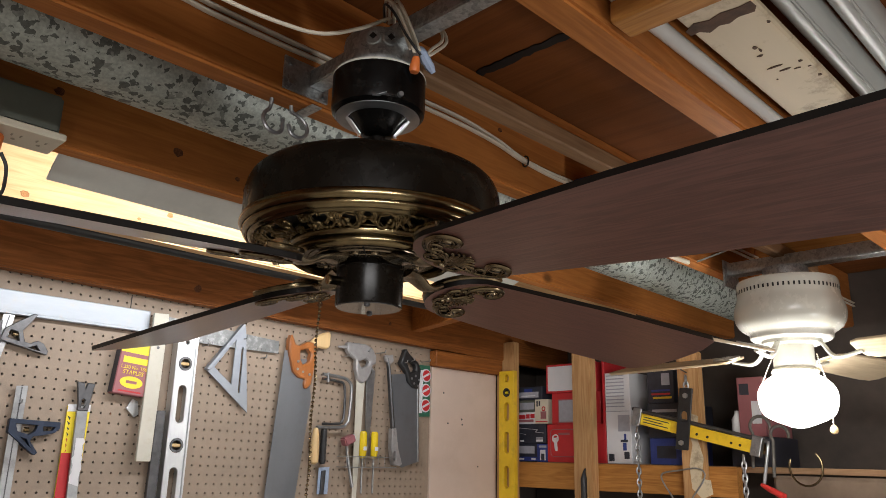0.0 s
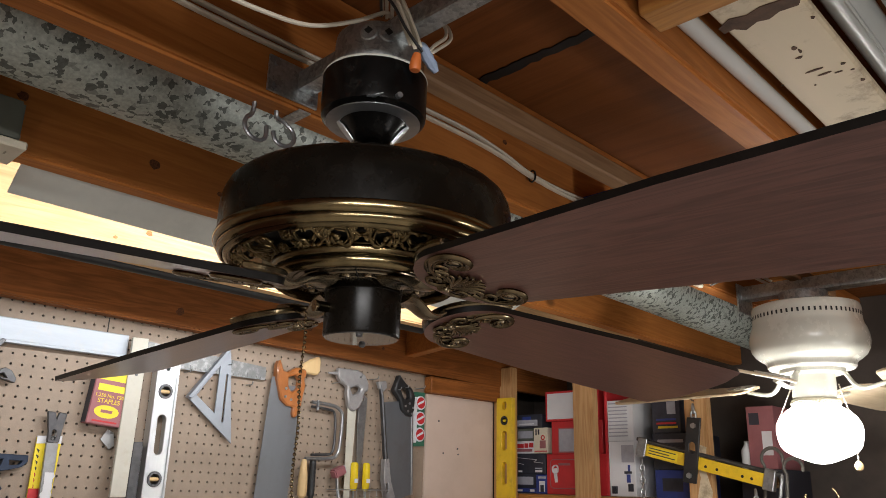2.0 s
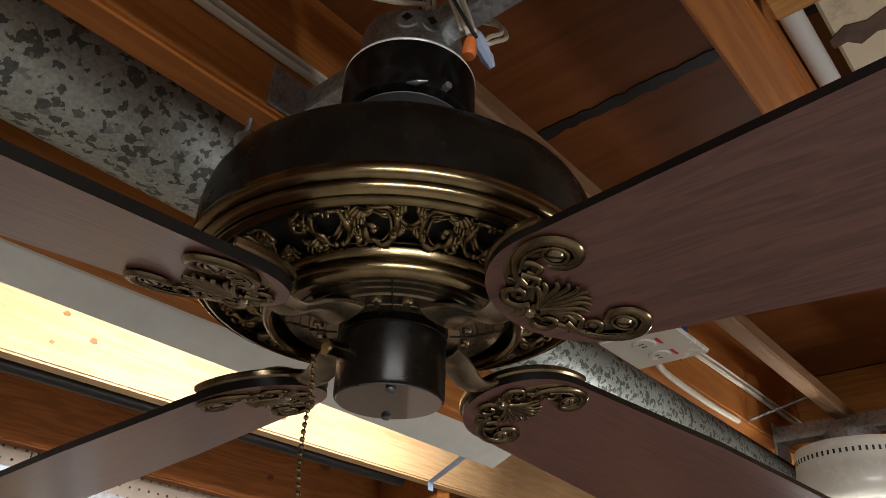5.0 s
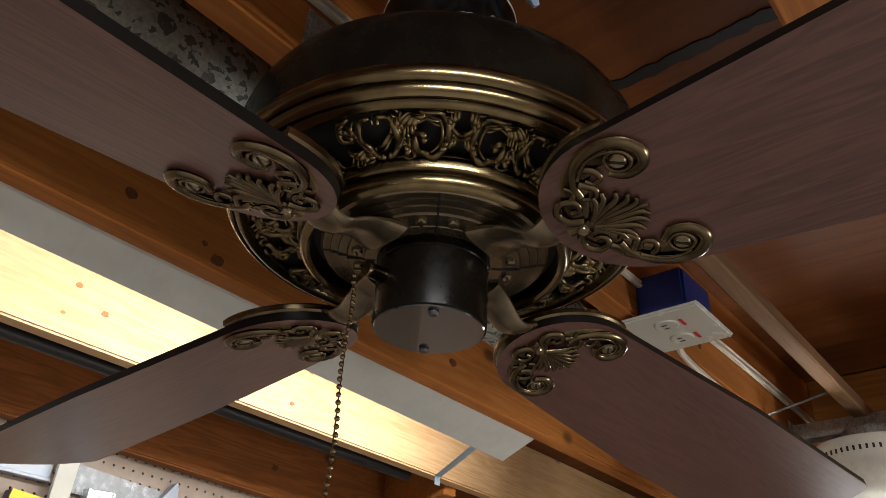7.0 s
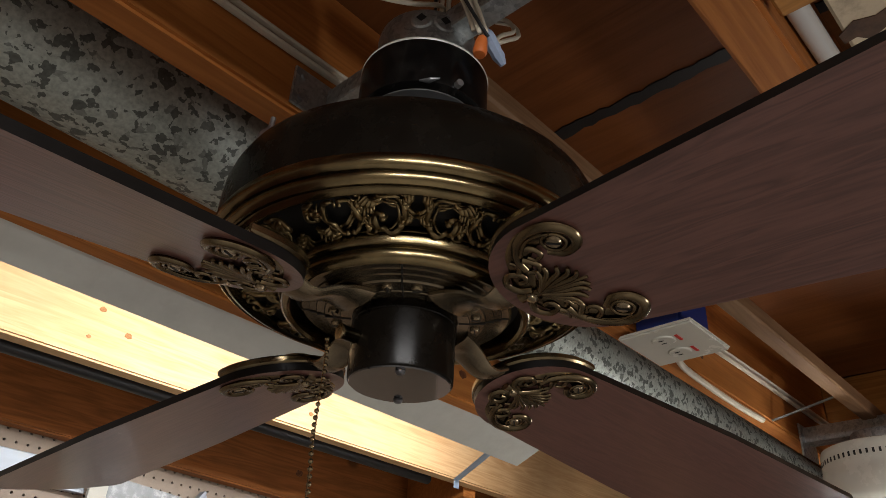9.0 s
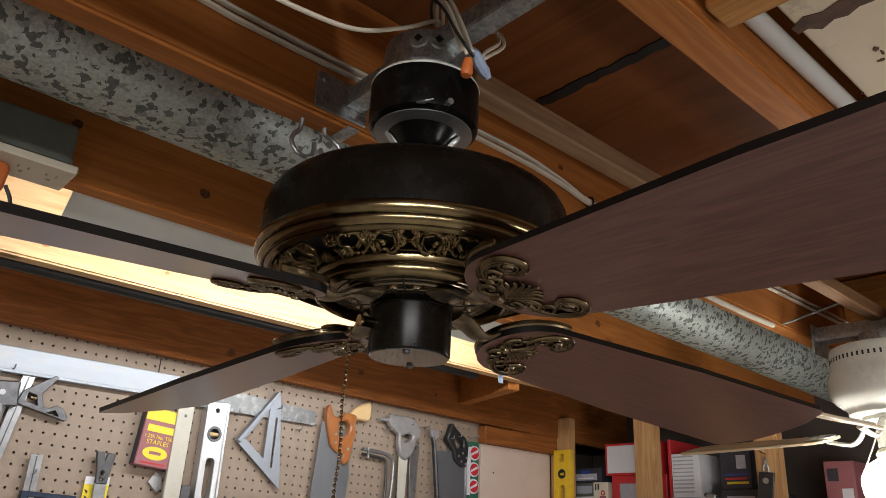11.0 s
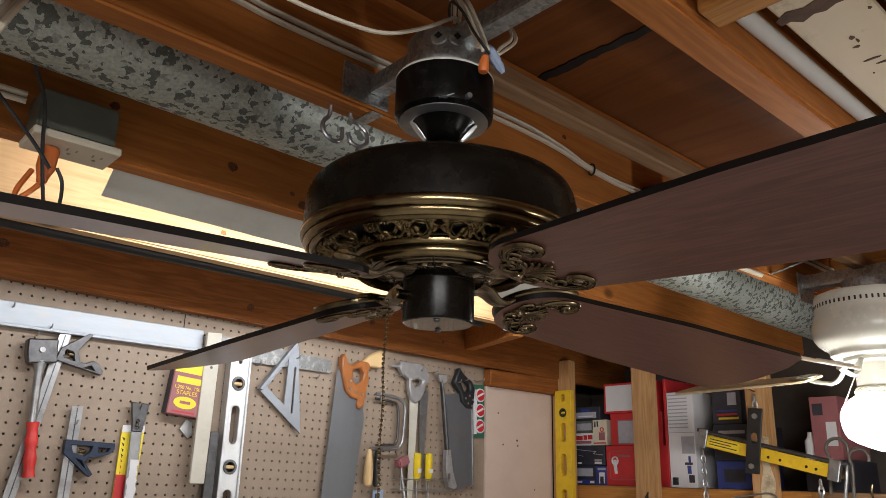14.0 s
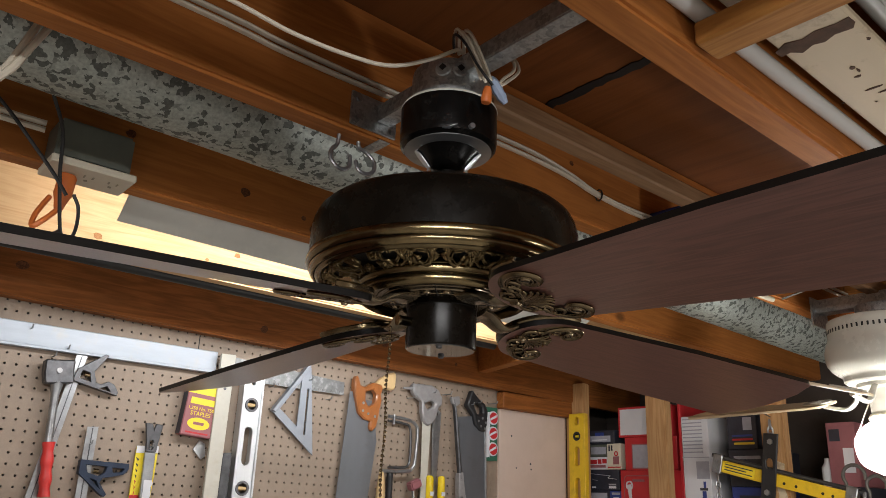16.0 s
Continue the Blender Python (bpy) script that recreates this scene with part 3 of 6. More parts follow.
# ---- perforated tool board ----


def perforated(x0, z0, nx, nz, y, pitch=0.0254, r=0.0030, depth=0.006):
    verts, faces = [], []
    n = 8
    for j in range(nz):
        for i in range(nx):
            cx, cz = x0 + (i + 0.5) * pitch, z0 + (j + 0.5) * pitch
            o = len(verts)
            h = pitch / 2
            sq = [(h, 0), (h, h), (0, h), (-h, h), (-h, 0), (-h, -h), (0, -h), (h, -h)]
            verts += [(cx + a, y, cz + b) for a, b in sq]
            verts += [(cx + r * math.cos(math.pi * k / 4), y, cz + r * math.sin(math.pi * k / 4)) for k in range(n)]
            verts += [(cx + r * math.cos(math.pi * k / 4), y + depth, cz + r * math.sin(math.pi * k / 4)) for k in range(n)]
            for k in range(n):
                k2 = (k + 1) % n
                faces.append((o + k, o + k2, o + 8 + k2, o + 8 + k))
                faces.append((o + 8 + k, o + 8 + k2, o + 16 + k2, o + 16 + k))
    me = bpy.data.meshes.new("tmp")
    me.from_pydata(verts, [], faces)
    bm = bmesh.new()
    bm.from_mesh(me)
    bpy.data.meshes.remove(me)
    bmesh.ops.remove_doubles(bm, verts=bm.verts[:], dist=1e-5)
    return bm


board = thing("tool_board", "tan perforated hardboard with rows of holes", "pegboard", at=(0, 0, 0), kind="structure")
P = 0.0239
px0 = 0.556 - P / 2 - 32 * P
pz0 = 1.630 - P / 2 - 14 * P
cols = int((1.634 - px0) / P)
sheet = perforated(px0, pz0, cols, 34, WALL, P)
sheet.transform(Matrix.Translation((0.556, 0, 1.630)) @ Matrix.Rotation(radians(0.95), 4, "Y") @ Matrix.Translation((-0.556, 0, -1.630)))
part("perforated_sheet", sheet, PEG, board)
part("solid_edge", box(px0 + cols * P - 0.012, 1.643, WALL + 0.0015, WALL + 0.0075, pz0, pz0 + 34 * P, 0), PEG, board)
part("lower_sheet", box(XW, 1.643, WALL + 0.0015, WALL + 0.0075, 0.4, pz0 + 0.03, 0), PEG, board)
part("side_sheet", box(XW, px0 + 0.012, WALL + 0.0015, WALL + 0.0075, pz0 + 0.03, pz0 + 34 * P, 0), PEG, board)
part("sheet_joint", box(0.5245, 0.527, WALL - 0.0006, WALL, 2.020, 2.060, 0), SHADE_BLACK, board)
single("painted_wall_panel", box(1.644, 1.998, WALL - 0.006, WALL + 0.017, 0.0, 1.9805, 0.001), BEIGE, "pinkish-beige painted wall with scuffs", "wall", kind="structure")
random.seed(11)
for k in range(5):
    x, z = random.uniform(1.68, 1.95), random.uniform(1.60, 1.96)
    single("nail_hole", prism(circle(x, z, random.uniform(0.002, 0.004), 8), WALL - 0.0075, WALL - 0.0062), DARKSTEEL, "small nail hole in the painted wall", "nail hole", "nail holes", kind="structure")

# ---- ceiling fan over the bench ----
AX, AY = 0.2400, 0.6908
fan = thing("ceiling_fan", "black and antique brass ceiling fan with four walnut blades", "ceiling fan", at=(AX, AY, 0))


def ring(profile, seg=72):
    return lathe(profile, seg)


part("canopy", ring([(0.0, 2.1043), (0.053, 2.1043), (0.0565, 2.1013), (0.0565, 2.0613), (0.0555, 2.0553), (0.050, 2.0518), (0.036, 2.0493)]), BLACK, fan, "chipped black canopy")
part("canopy_lip", ring([(0.0505, 2.0511), (0.0505, 2.0501), (0.036, 2.0483), (0.036, 2.0493)]), STEEL, fan, "worn bright metal canopy underside")
part("canopy_rim", ring([(0.0562, 2.0998), (0.0570, 2.1018), (0.0562, 2.1035), (0.053, 2.1043)]), WHITE, fan, "chipped pale canopy rim")
part("hanger_cone", ring([(0.0365, 2.0495), (0.0320, 2.0450), (0.0250, 2.0360), (0.0190, 2.0285), (0.0150, 2.0270), (0.0, 2.0270)], 36), BLACK, fan, "black tapered hanger cup")
for a in (146, 318, 52):
    m = Matrix.Rotation(radians(a), 4, "Z")
    clip = tube([m @ Vector(p) for p in ((0.0375, 0, 2.0490), (0.0325, 0, 2.0435), (0.0258, 0, 2.0350), (0.0205, 0, 2.0285), (0.0230, 0, 2.0265))], [0.0040, 0.0070, 0.0066, 0.0050, 0.0030], 10, flat=0.30, up=m.to_3x3() @ Vector((0.6, 0, -0.8)))
    part("hanger_clip", clip, ALU, fan, "bright metal hanger clip")
part("down_rod", ring([(0.0105, 2.0255), (0.0105, 1.9650)], 24), BLACK, fan)
part("canopy_screw", tube([(-0.0140, -0.0530, 2.0593), (-0.0155, -0.0590, 2.0588)], 0.0032, 10), STEEL, fan, "bright screw head")
part("chipped_patch", tube([(-0.0420, -0.0385, 2.0538), (-0.0360, -0.0440, 2.0548), (-0.0290, -0.0487, 2.0593)], [0.001, 0.0035, 0.001], 8, flat=0.4), STEEL, fan, "bare metal chip in the black paint")

# motor housing: a deep drum, stepped brass bands, pierced scroll band, inner brass ring, hub
part("motor_housing", ring([(0.0, 1.9735), (0.060, 1.9730), (0.105, 1.9715), (0.128, 1.9695), (0.1360, 1.9660), (0.1415, 1.9605), (0.1450, 1.9530), (0.1468, 1.9450), (0.1475, 1.9360), (0.1476, 1.9110)], 96), BRONZE, fan)
band = [(0.1476, 1.9108), (0.1490, 1.9100), (0.1500, 1.9075), (0.1499, 1.9040), (0.1486, 1.9010), (0.1466, 1.8996), (0.1456, 1.8996), (0.1460, 1.8982), (0.1459, 1.8960), (0.1446, 1.8932), (0.1424, 1.8916),
        (0.1408, 1.8918), (0.1400, 1.8926), (0.1396, 1.8912), (0.1380, 1.8896), (0.1356, 1.8890), (0.1332, 1.8900), (0.1312, 1.8930)]
part("upper_brass_band", ring(band, 96), BRASS_BAND, fan, "antique brass stepped band")
# near-black sheet paints the shade behind the pierced scrollwork
part("scroll_backing", ring([(0.1316, 1.8985), (0.118, 1.8975), (0.102, 1.8945), (0.0925, 1.8935)], 72), SHADE_BLACK, fan, "near-black sheet for the shade behind the scrollwork")
inner = [(0.0945, 1.8905), (0.0958, 1.8870), (0.0960, 1.8835), (0.0948, 1.8800), (0.0930, 1.8788), (0.0918, 1.8788), (0.0926, 1.8770), (0.0928, 1.8740), (0.0916, 1.8705), (0.0892, 1.8685), (0.0868, 1.8682), (0.0850, 1.8700), (0.0840, 1.8850)]
part("inner_brass_ring", ring(inner, 96), BRASS_BAND, fan, "antique brass inner ring")
# near-black sheet added for the shade above the rotor
part("rotor_shadow_plate", ring([(0.0845, 1.8830), (0.05, 1.8830), (0.0, 1.8830)], 48), SHADE_BLACK, fan)
hub = [(0.078, 1.8845), (0.0785, 1.8760), (0.0765, 1.8745), (0.0715, 1.8745), (0.0710, 1.8735), (0.0660, 1.8730), (0.0655, 1.8720), (0.0600, 1.8713), (0.0590, 1.8700), (0.0480, 1.8693), (0.0475, 1.8687), (0.039, 1.8687)]
part("flywheel_hub", ring(hub, 72), HUB, fan, "dark brass stepped hub plate")
for a in (43, 133, 223, 313):
    m = Matrix.Rotation(radians(a), 4, "Z")
    for ra, rb, z in ((0.040, 0.0478, 1.8687), (0.0478, 0.0595, 1.8693), (0.0595, 0.0656, 1.8713), (0.0656, 0.0712, 1.8730), (0.0712, 0.0768, 1.8745)):
        part("hub_split", box(ra, rb, -0.0006, 0.0006, z - 0.0005, z + 0.003, 0, m=m), SHADE_BLACK, fan)
    for da in (-11, 11):
        m2 = Matrix.Rotation(radians(a + da), 4, "Z") @ Matrix.Translation((0.0530, 0, 1.8687))
        part("hub_screw", lathe([(0.0, -0.0020), (0.003, -0.0016), (0.0040, 0.0), (0.0040, 0.002), (0.0, 0.002)], 14, m=m2), HUB, fan)
        part("screw_slot", box(-0.0032, 0.0032, -0.0005, 0.0005, -0.0023, -0.0012, 0, m=m2 @ Matrix.Rotation(radians(40 + da * 3), 4, "Z")), SHADE_BLACK, fan)
part("switch_cup", ring([(0.0386, 1.8730), (0.0386, 1.8630), (0.0379, 1.8622), (0.0379, 1.8215), (0.0375, 1.8200), (0.0364, 1.8192)], 72), BRONZE, fan, "black switch housing cup")
part("cup_plate", ring([(0.0364, 1.8192), (0.0358, 1.8184), (0.0, 1.8184)], 64), GLOSSBLACK, fan, "black end plate")
for sx, sy in ((0.019, 0.021), (-0.020, -0.021)):
    part("plate_screw", lathe([(0.0, 1.8182), (0.0034, 1.8182), (0.0034, 1.8168), (0.0024, 1.8156), (0.0, 1.8153)], 16, (sx, sy, 0)), DARKSTEEL, fan)
part("chain_knob", lathe([(0.0, 0.0), (0.0045, 0.0), (0.0052, 0.002), (0.0052, 0.011), (0.0058, 0.012), (0.0058, 0.015), (0.0, 0.015)], 16, m=pose(-0.0365, 0.008, 1.8450, 0, -90, -12)), BRASS, fan, "knurled brass chain outlet")

# pierced scroll band: acanthus S-scrolls over the recess


def spiral2d(cx, cy, r0, r1, a0, turns, n=20):
    out = []
    for k in range(n + 1):
        t = k / n
        a = radians(a0) + turns * 2 * math.pi * t
        r = r0 + (r1 - r0) * t ** 0.8
        out.append((cx + r * math.cos(a), cy + r * math.sin(a)))
    return out


def on_cone(u, v, lift=0.0):
    """u along the rim (metres at mid radius), v from outer (0) to inner (1) edge of the pierced band."""
    r = 0.1318 + (0.0945 - 0.1318) * v
    z = 1.8955 + (1.8890 - 1.8955) * v - lift
    a = u / 0.128
    return (r * math.cos(a), r * math.sin(a), z)


sc_bm = bmesh.new()
MOTIFS = 9
span = 2 * math.pi * 0.128 / MOTIFS
H = 0.034
rs = random.Random(5)


def strand(u0, flip, pts, r0, r1, lift=0.0025, bulge=0.0, jig=0.0002):
    """A tapering cast strand laid over the band."""
    pts = [(x - 0.009 + rs.uniform(-jig, jig), y + rs.uniform(-jig, jig), 0) for x, y in pts]
    path = [on_cone(u0 + flip * v.x, 0.5 + v.y / H, lift + 0.0012 * math.sin(3.0 * i / 4)) for i, v in enumerate(smooth_path(pts, 5))]
    n = len(path)
    tube(path, [1.08 * (r0 + (r1 - r0) * i / (n - 1)) * (1 + bulge * math.sin(math.pi * i / (n - 1))) for i in range(n)], 6, bm=sc_bm)


def berry(u0, flip, x, y, r):
    b4 = bmesh.new()
    bmesh.ops.create_uvsphere(b4, u_segments=8, v_segments=6, radius=r, matrix=Matrix.Translation(on_cone(u0 + flip * (x - 0.009), 0.5 + y / H, 0.0035)))
    join(sc_bm, b4)


def plume(u0, flip, x, y, ang, size, count=6, fan_out=1.0, curlin=0.7):
    """Feathered acanthus leaf: strands from one root that bend the same way and end in step."""
    for q in range(count):
        f = q / (count - 1) - 0.5
        a = radians(ang) + f * fan_out * 0.55
        ln = size * (1.12 - 0.62 * q / (count - 1))
        pts, px, py = [(x, y)], x, y
        for step in range(4):
            a += curlin * 0.42 * (0.5 + step * 0.35)
            px, py = px + ln * 0.27 * math.cos(a), py + ln * 0.27 * math.sin(a)
            pts.append((px, max(-0.0160, min(0.0160, py))))
        strand(u0, flip, pts, 0.0012, 0.0006, 0.0018 + 0.0012 * (q % 2), 0.55, 0.0)


for k in range(MOTIFS):
    u0 = k * span + radians(8) * 0.128
    fl = 1 if k % 2 == 0 else -1
    # C-scroll with a hooked end and an inner rib
    strand(u0, fl, [(-0.010, -0.0150), (-0.021, -0.0140), (-0.0275, -0.0040), (-0.0255, 0.0085), (-0.0160, 0.0145), (-0.0065, 0.0110), (-0.0050, 0.0020), (-0.0105, -0.0010), (-0.0135, 0.0035)], 0.0010, 0.0013, 0.0032, 0.9)
    strand(u0, fl, [(-0.0130, -0.0120), (-0.0205, -0.0090), (-0.0235, -0.0010), (-0.0210, 0.0070), (-0.0150, 0.0105)], 0.0006, 0.0006, 0.0040, 0.6)
    berry(u0, fl, -0.0110, 0.0032, 0.0026)
    plume(u0, fl, -0.0120, -0.0125, 12, 0.0230, 7, 1.0, 0.6)
    plume(u0, fl, -0.0225, 0.0100, 205, 0.0150, 5, 1.1, 0.8)
    # lyre of two leaf stems that meet over a pair of berries
    for sd in (1, -1):
        cx = 0.0185
        strand(u0, fl, [(cx + sd * 0.0020, 0.0140), (cx + sd * 0.0095, 0.0090), (cx + sd * 0.0125, -0.0010), (cx + sd * 0.0090, -0.0110), (cx + sd * 0.0030, -0.0135), (cx + sd * 0.0015, -0.0080)], 0.0012, 0.0009, 0.0030, 0.8)
        strand(u0, fl, [(cx + sd * 0.0085, 0.0100), (cx + sd * 0.0150, 0.0040), (cx + sd * 0.0165, -0.0060), (cx + sd * 0.0130, -0.0120)], 0.0007, 0.0005, 0.0026, 1.0)
        plume(u0, fl, cx + sd * 0.0120, -0.0020, -90 + sd * 32, 0.0130, 4, 0.9, 0.7)
        berry(u0, fl, cx + sd * 0.0030, 0.0128, 0.0023)
    plume(u0, fl, 0.0290, 0.0120, -20, 0.0190, 5, 0.9, 0.8)
    plume(u0, fl, -0.0270, -0.0040, 240, 0.0150, 5, 1.2, 0.8)
    plume(u0, fl, 0.0030, 0.0130, 235, 0.0150, 4, 1.0, 0.5)
    plume(u0, fl, 0.0420, -0.0100, 120, 0.0140, 4, 1.0, 0.5)
    strand(u0, fl, [(0.0060, 0.0150), (-0.0020, 0.0160), (0.0010, 0.0070), (0.0060, 0.0020)], 0.0010, 0.0005, 0.0024, 0.9)
    strand(u0, fl, [(0.0330, -0.0150), (0.0400, -0.0130), (0.0435, -0.0050), (0.0395, 0.0000), (0.0365, -0.0040)], 0.0011, 0.0010, 0.0030, 0.7)
    strand(u0, fl, [(0.0300, 0.0155), (0.0400, 0.0150), (0.0460, 0.0070)], 0.0008, 0.0006, 0.0022, 0.9)
    # running stem that winds from motif to motif
    wind = [(0.046 - 0.089 * t / 12, 0.0105 * math.sin(2 * math.pi * t / 12 + 0.6)) for t in range(13)]
    strand(u0, fl, wind, 0.0015, 0.0013, 0.0012, 0.0, 0.0)
    strand(u0, fl, [(px, py + 0.0028) for px, py in wind], 0.0008, 0.0008, 0.0020, 0.0, 0.0)
for v in (0.0, 1.0):
    tube([on_cone(2 * math.pi * 0.128 * t / 96, v, 0.001) for t in range(96)], 0.0016, 6, closed=True, bm=sc_bm)
tagged(part("pierced_scroll_band", sc_bm, BRASS_SCROLL, fan, "cast antique brass scrollwork", smooth=60), kind="stuff")

# blades with scrolled irons; local x runs outward, the plate is pitched about x
PITCH = -12.0
DROOP = 2.0
ZB = 1.8568


def blade_outline(n=20):
    r0, r1, w0, w1 = 0.100, 0.672, 0.054, 0.082
    pts = []
    for k in range(n + 1):      # rounded root
        a = radians(90 + 180 * k / n)
        pts.append((r0 + 0.058 + 0.058 * math.cos(a), w0 * math.sin(a)))
    c = 0.022
    pts.append((r0 + 0.27, -w0 - (w1 - w0) * 0.62))
    for k in range(6):
        a = radians(-90 + 72 * k / 5)
        pts.append((r1 - c - 0.016 + c * math.cos(a), -w1 + c + c * math.sin(a)))
    for k in range(1, 8):
        t = -1 + 2 * k / 8
        pts.append((r1 + 0.004 - 0.010 * t * t, t * (w1 - c)))
    for k in range(6):
        a = radians(18 + 72 * k / 5)
        pts.append((r1 - c - 0.016 + c * math.cos(a), w1 - c + c * math.sin(a)))
    pts.append((r0 + 0.27, w0 + (w1 - w0) * 0.62))
    return pts


def make_blade():
    root = thing("tmp_blade", "", "")
    f = Matrix.Translation((0.10, 0, ZB)) @ pose(0, 0, 0, 0, DROOP, 0) @ pose(-0.10, 0, 0, PITCH, 0, 0)
    m = f @ Matrix.Rotation(radians(90), 4, "X")  # x-z plate laid flat
    panel = prism(blade_outline(), -0.0032, 0.0032)
    panel.transform(m)
    ob = part("fan_blade", panel, BLADE, root, "dark walnut blade")
    ob.data.materials.append(EDGE)
    for p in ob.data.polygons:
        nrm = (m.to_3x3().inverted() @ p.normal)
        p.material_index = 0 if abs(nrm.y) > 0.7 else 1
    low = -0.0045
    rim = [(0.158 + 0.0595 * math.cos(radians(a)), 0.0555 * math.sin(radians(a))) for a in range(82, 279, 7)]
    cut = [(0.166 + 0.044 * math.cos(radians(a)), 0.043 * math.sin(radians(a))) for a in range(262, 97, -7)]
    top = prism(rim + cut, 0.0036, 0.0100, bevel=0.0015)
    top.transform(m)
    iron = part("blade_iron", top, BRASS, root, "cast antique brass scrolled blade iron")

    def sweep(path, r0, r1, z=low, seg=8, flat=0.8, bulge=0.0, name="scroll"):
        n = len(path)
        rad = [(r0 + (r1 - r0) * i / (n - 1)) * (1 + bulge * math.sin(math.pi * i / (n - 1))) for i in range(n)]
        bm = tube([f @ Vector((x, y, z)) for x, y in path], rad, seg, flat=flat, up=f.to_3x3() @ Vector((0, 0, 1)))
        part(name, bm, BRASS, iron, smooth=60)

    def curl(pts, r0, r1, z=low, flat=0.55, bulge=0.0, name="scroll"):
        sweep([(p.x, p.y) for p in smooth_path([(a, b, 0) for a, b in pts], 5)], r0, r1, z, 8, flat, bulge, name)

    for s in (1, -1):
        # low web under the relief
        curl([(0.120, s * 0.004), (0.128, s * 0.020), (0.136, s * 0.033), (0.150, s * 0.0420), (0.163, s * 0.0400)], 0.0085, 0.0070, low + 0.0012, 0.18, name="scroll_web")
        # long C-scroll ending in the eye
        curl([(0.133, s * 0.021), (0.134, s * 0.031), (0.143, s * 0.0425), (0.157, s * 0.0485), (0.170, s * 0.0465), (0.1775, s * 0.0375), (0.1745, s * 0.0275), (0.1640, s * 0.0245), (0.1560, s * 0.0300)], 0.0022, 0.0026, low - 0.0006, 0.7, 0.6)
        curl([(0.139, s * 0.034), (0.149, s * 0.0425), (0.158, s * 0.0445), (0.1665, s * 0.0430)], 0.0012, 0.0008, low - 0.0022, 0.7)
        sweep(spiral2d(0.1645, s * 0.0352, 0.0072, 0.0070, 0, 1.0, 18), 0.0013, 0.0013, low - 0.0012, name="eye_ring")
        # curls and small leaves along the stem
        curl([(0.142, s * 0.0395), (0.149, s * 0.0350), (0.1500, s * 0.0285), (0.1445, s * 0.0265), (0.1415, s * 0.0305)], 0.0024, 0.0012, low - 0.0006, 0.7)
        curl([(0.137, s * 0.0300), (0.143, s * 0.0225), (0.139, s * 0.0165), (0.133, s * 0.0190)], 0.0024, 0.0012, low - 0.0008, 0.7)
        curl([(0.124, s * 0.0030), (0.1160, s * 0.0065), (0.1130, s * 0.0150), (0.1190, s * 0.0215), (0.1270, s * 0.0190), (0.1265, s * 0.0125), (0.1210, s * 0.0125)], 0.0030, 0.0016, low - 0.0008, 0.7)
        curl([(0.127, s * 0.0210), (0.131, s * 0.0260), (0.128, s * 0.0310)], 0.0022, 0.0010, low - 0.0006, 0.7)
        # acanthus lobes
        for dx, dy, bend in ((0.029, 0.0035, 0.001), (0.026, 0.0085, 0.002), (0.021, 0.0130, 0.003), (0.014, 0.0160, 0.003), (0.008, 0.0150, 0.002)):
            curl([(0.128, s * 0.0015), (0.130 + dx * 0.45, s * (dy * 0.30 + bend)), (0.131 + dx * 0.85, s * dy * 0.85), (0.131 + dx, s * (dy + 0.0035))], 0.0019, 0.0013, low - 0.0008 - 0.0006 * (dy > 0.01), 0.8, 0.5, "leaf_lobe")
    curl([(0.112, 0.0), (0.135, 0.0), (0.163, 0.0)], 0.0042, 0.0012, low - 0.0010, 0.6, 0.0, "stem")
    for s in (1, -1):
        part("iron_screw", lathe([(0.0, -0.0016), (0.0040, -0.0013), (0.0050, 0.0), (0.0050, 0.002), (0.0, 0.002)], 14, m=f @ Matrix.Translation((0.1645, s * 0.0352, low - 0.0010))), HUB, iron)
        part("screw_slot", box(-0.0042, 0.0042, -0.0006, 0.0006, -0.0019, -0.0010, 0, m=f @ Matrix.Translation((0.1645, s * 0.0352, low - 0.0010)) @ Matrix.Rotation(radians(35), 4, "Z")), SHADE_BLACK, iron)
    part("iron_screw", lathe([(0.0, -0.0016), (0.0030, -0.0013), (0.0036, 0.0), (0.0036, 0.002), (0.0, 0.002)], 12, m=f @ Matrix.Translation((0.1215, 0, low - 0.0040))), HUB, iron)
    # plate on top of the root and arm sweeping down to the hub
    arm = bmesh.new()
    path = smooth_path([(0.046, 0, 1.8683), (0.060, 0, 1.8673), (0.072, 0, 1.8633), (0.083, 0, 1.8573), (0.093, 0, 1.8563), (0.103, 0, 1.8603), (0.114, 0, 1.8653), (0.128, 0, 1.8663)], 5)
    n = len(path)
    tube(path, [0.0210 - 0.0090 * math.sin(math.pi * min(1, i / (n * 0.95))) for i in range(n)], 14, bm=arm, flat=0.30, up=(0, 0, 1))
    part("iron_arm", arm, HUB, root, "curved brass blade arm")
    return root


proto = make_blade()
kids = list(proto.children)
for k, ang in enumerate((-92.2, -2.2, 87.8, 177.8)):
    turn = Matrix.Rotation(radians(ang), 4, "Z")
    for ob in kids:
        o = ob if k == 3 else ob.copy()
        if k != 3:
            scene.collection.objects.link(o)
        o.parent = fan
        o.matrix_basis = turn
        for c in list(ob.children):
            c2 = c if k == 3 else c.copy()
            if k != 3:
                scene.collection.objects.link(c2)
                c2.parent = o
bpy.data.objects.remove(proto)

# bead chain
ch = bmesh.new()
z = 1.8360
i = 0
pts = []
while z > 1.585:
    sway = 0.0012 * math.sin(i * 0.35)
    pts.append((-0.0595 + sway, 0.0115, z))
    z -= 0.0046
    i += 1
for p in pts:
    b2 = bmesh.new()
    bmesh.ops.create_uvsphere(b2, u_segments=8, v_segments=6, radius=0.0017, matrix=Matrix.Translation(p))
    join(ch, b2)
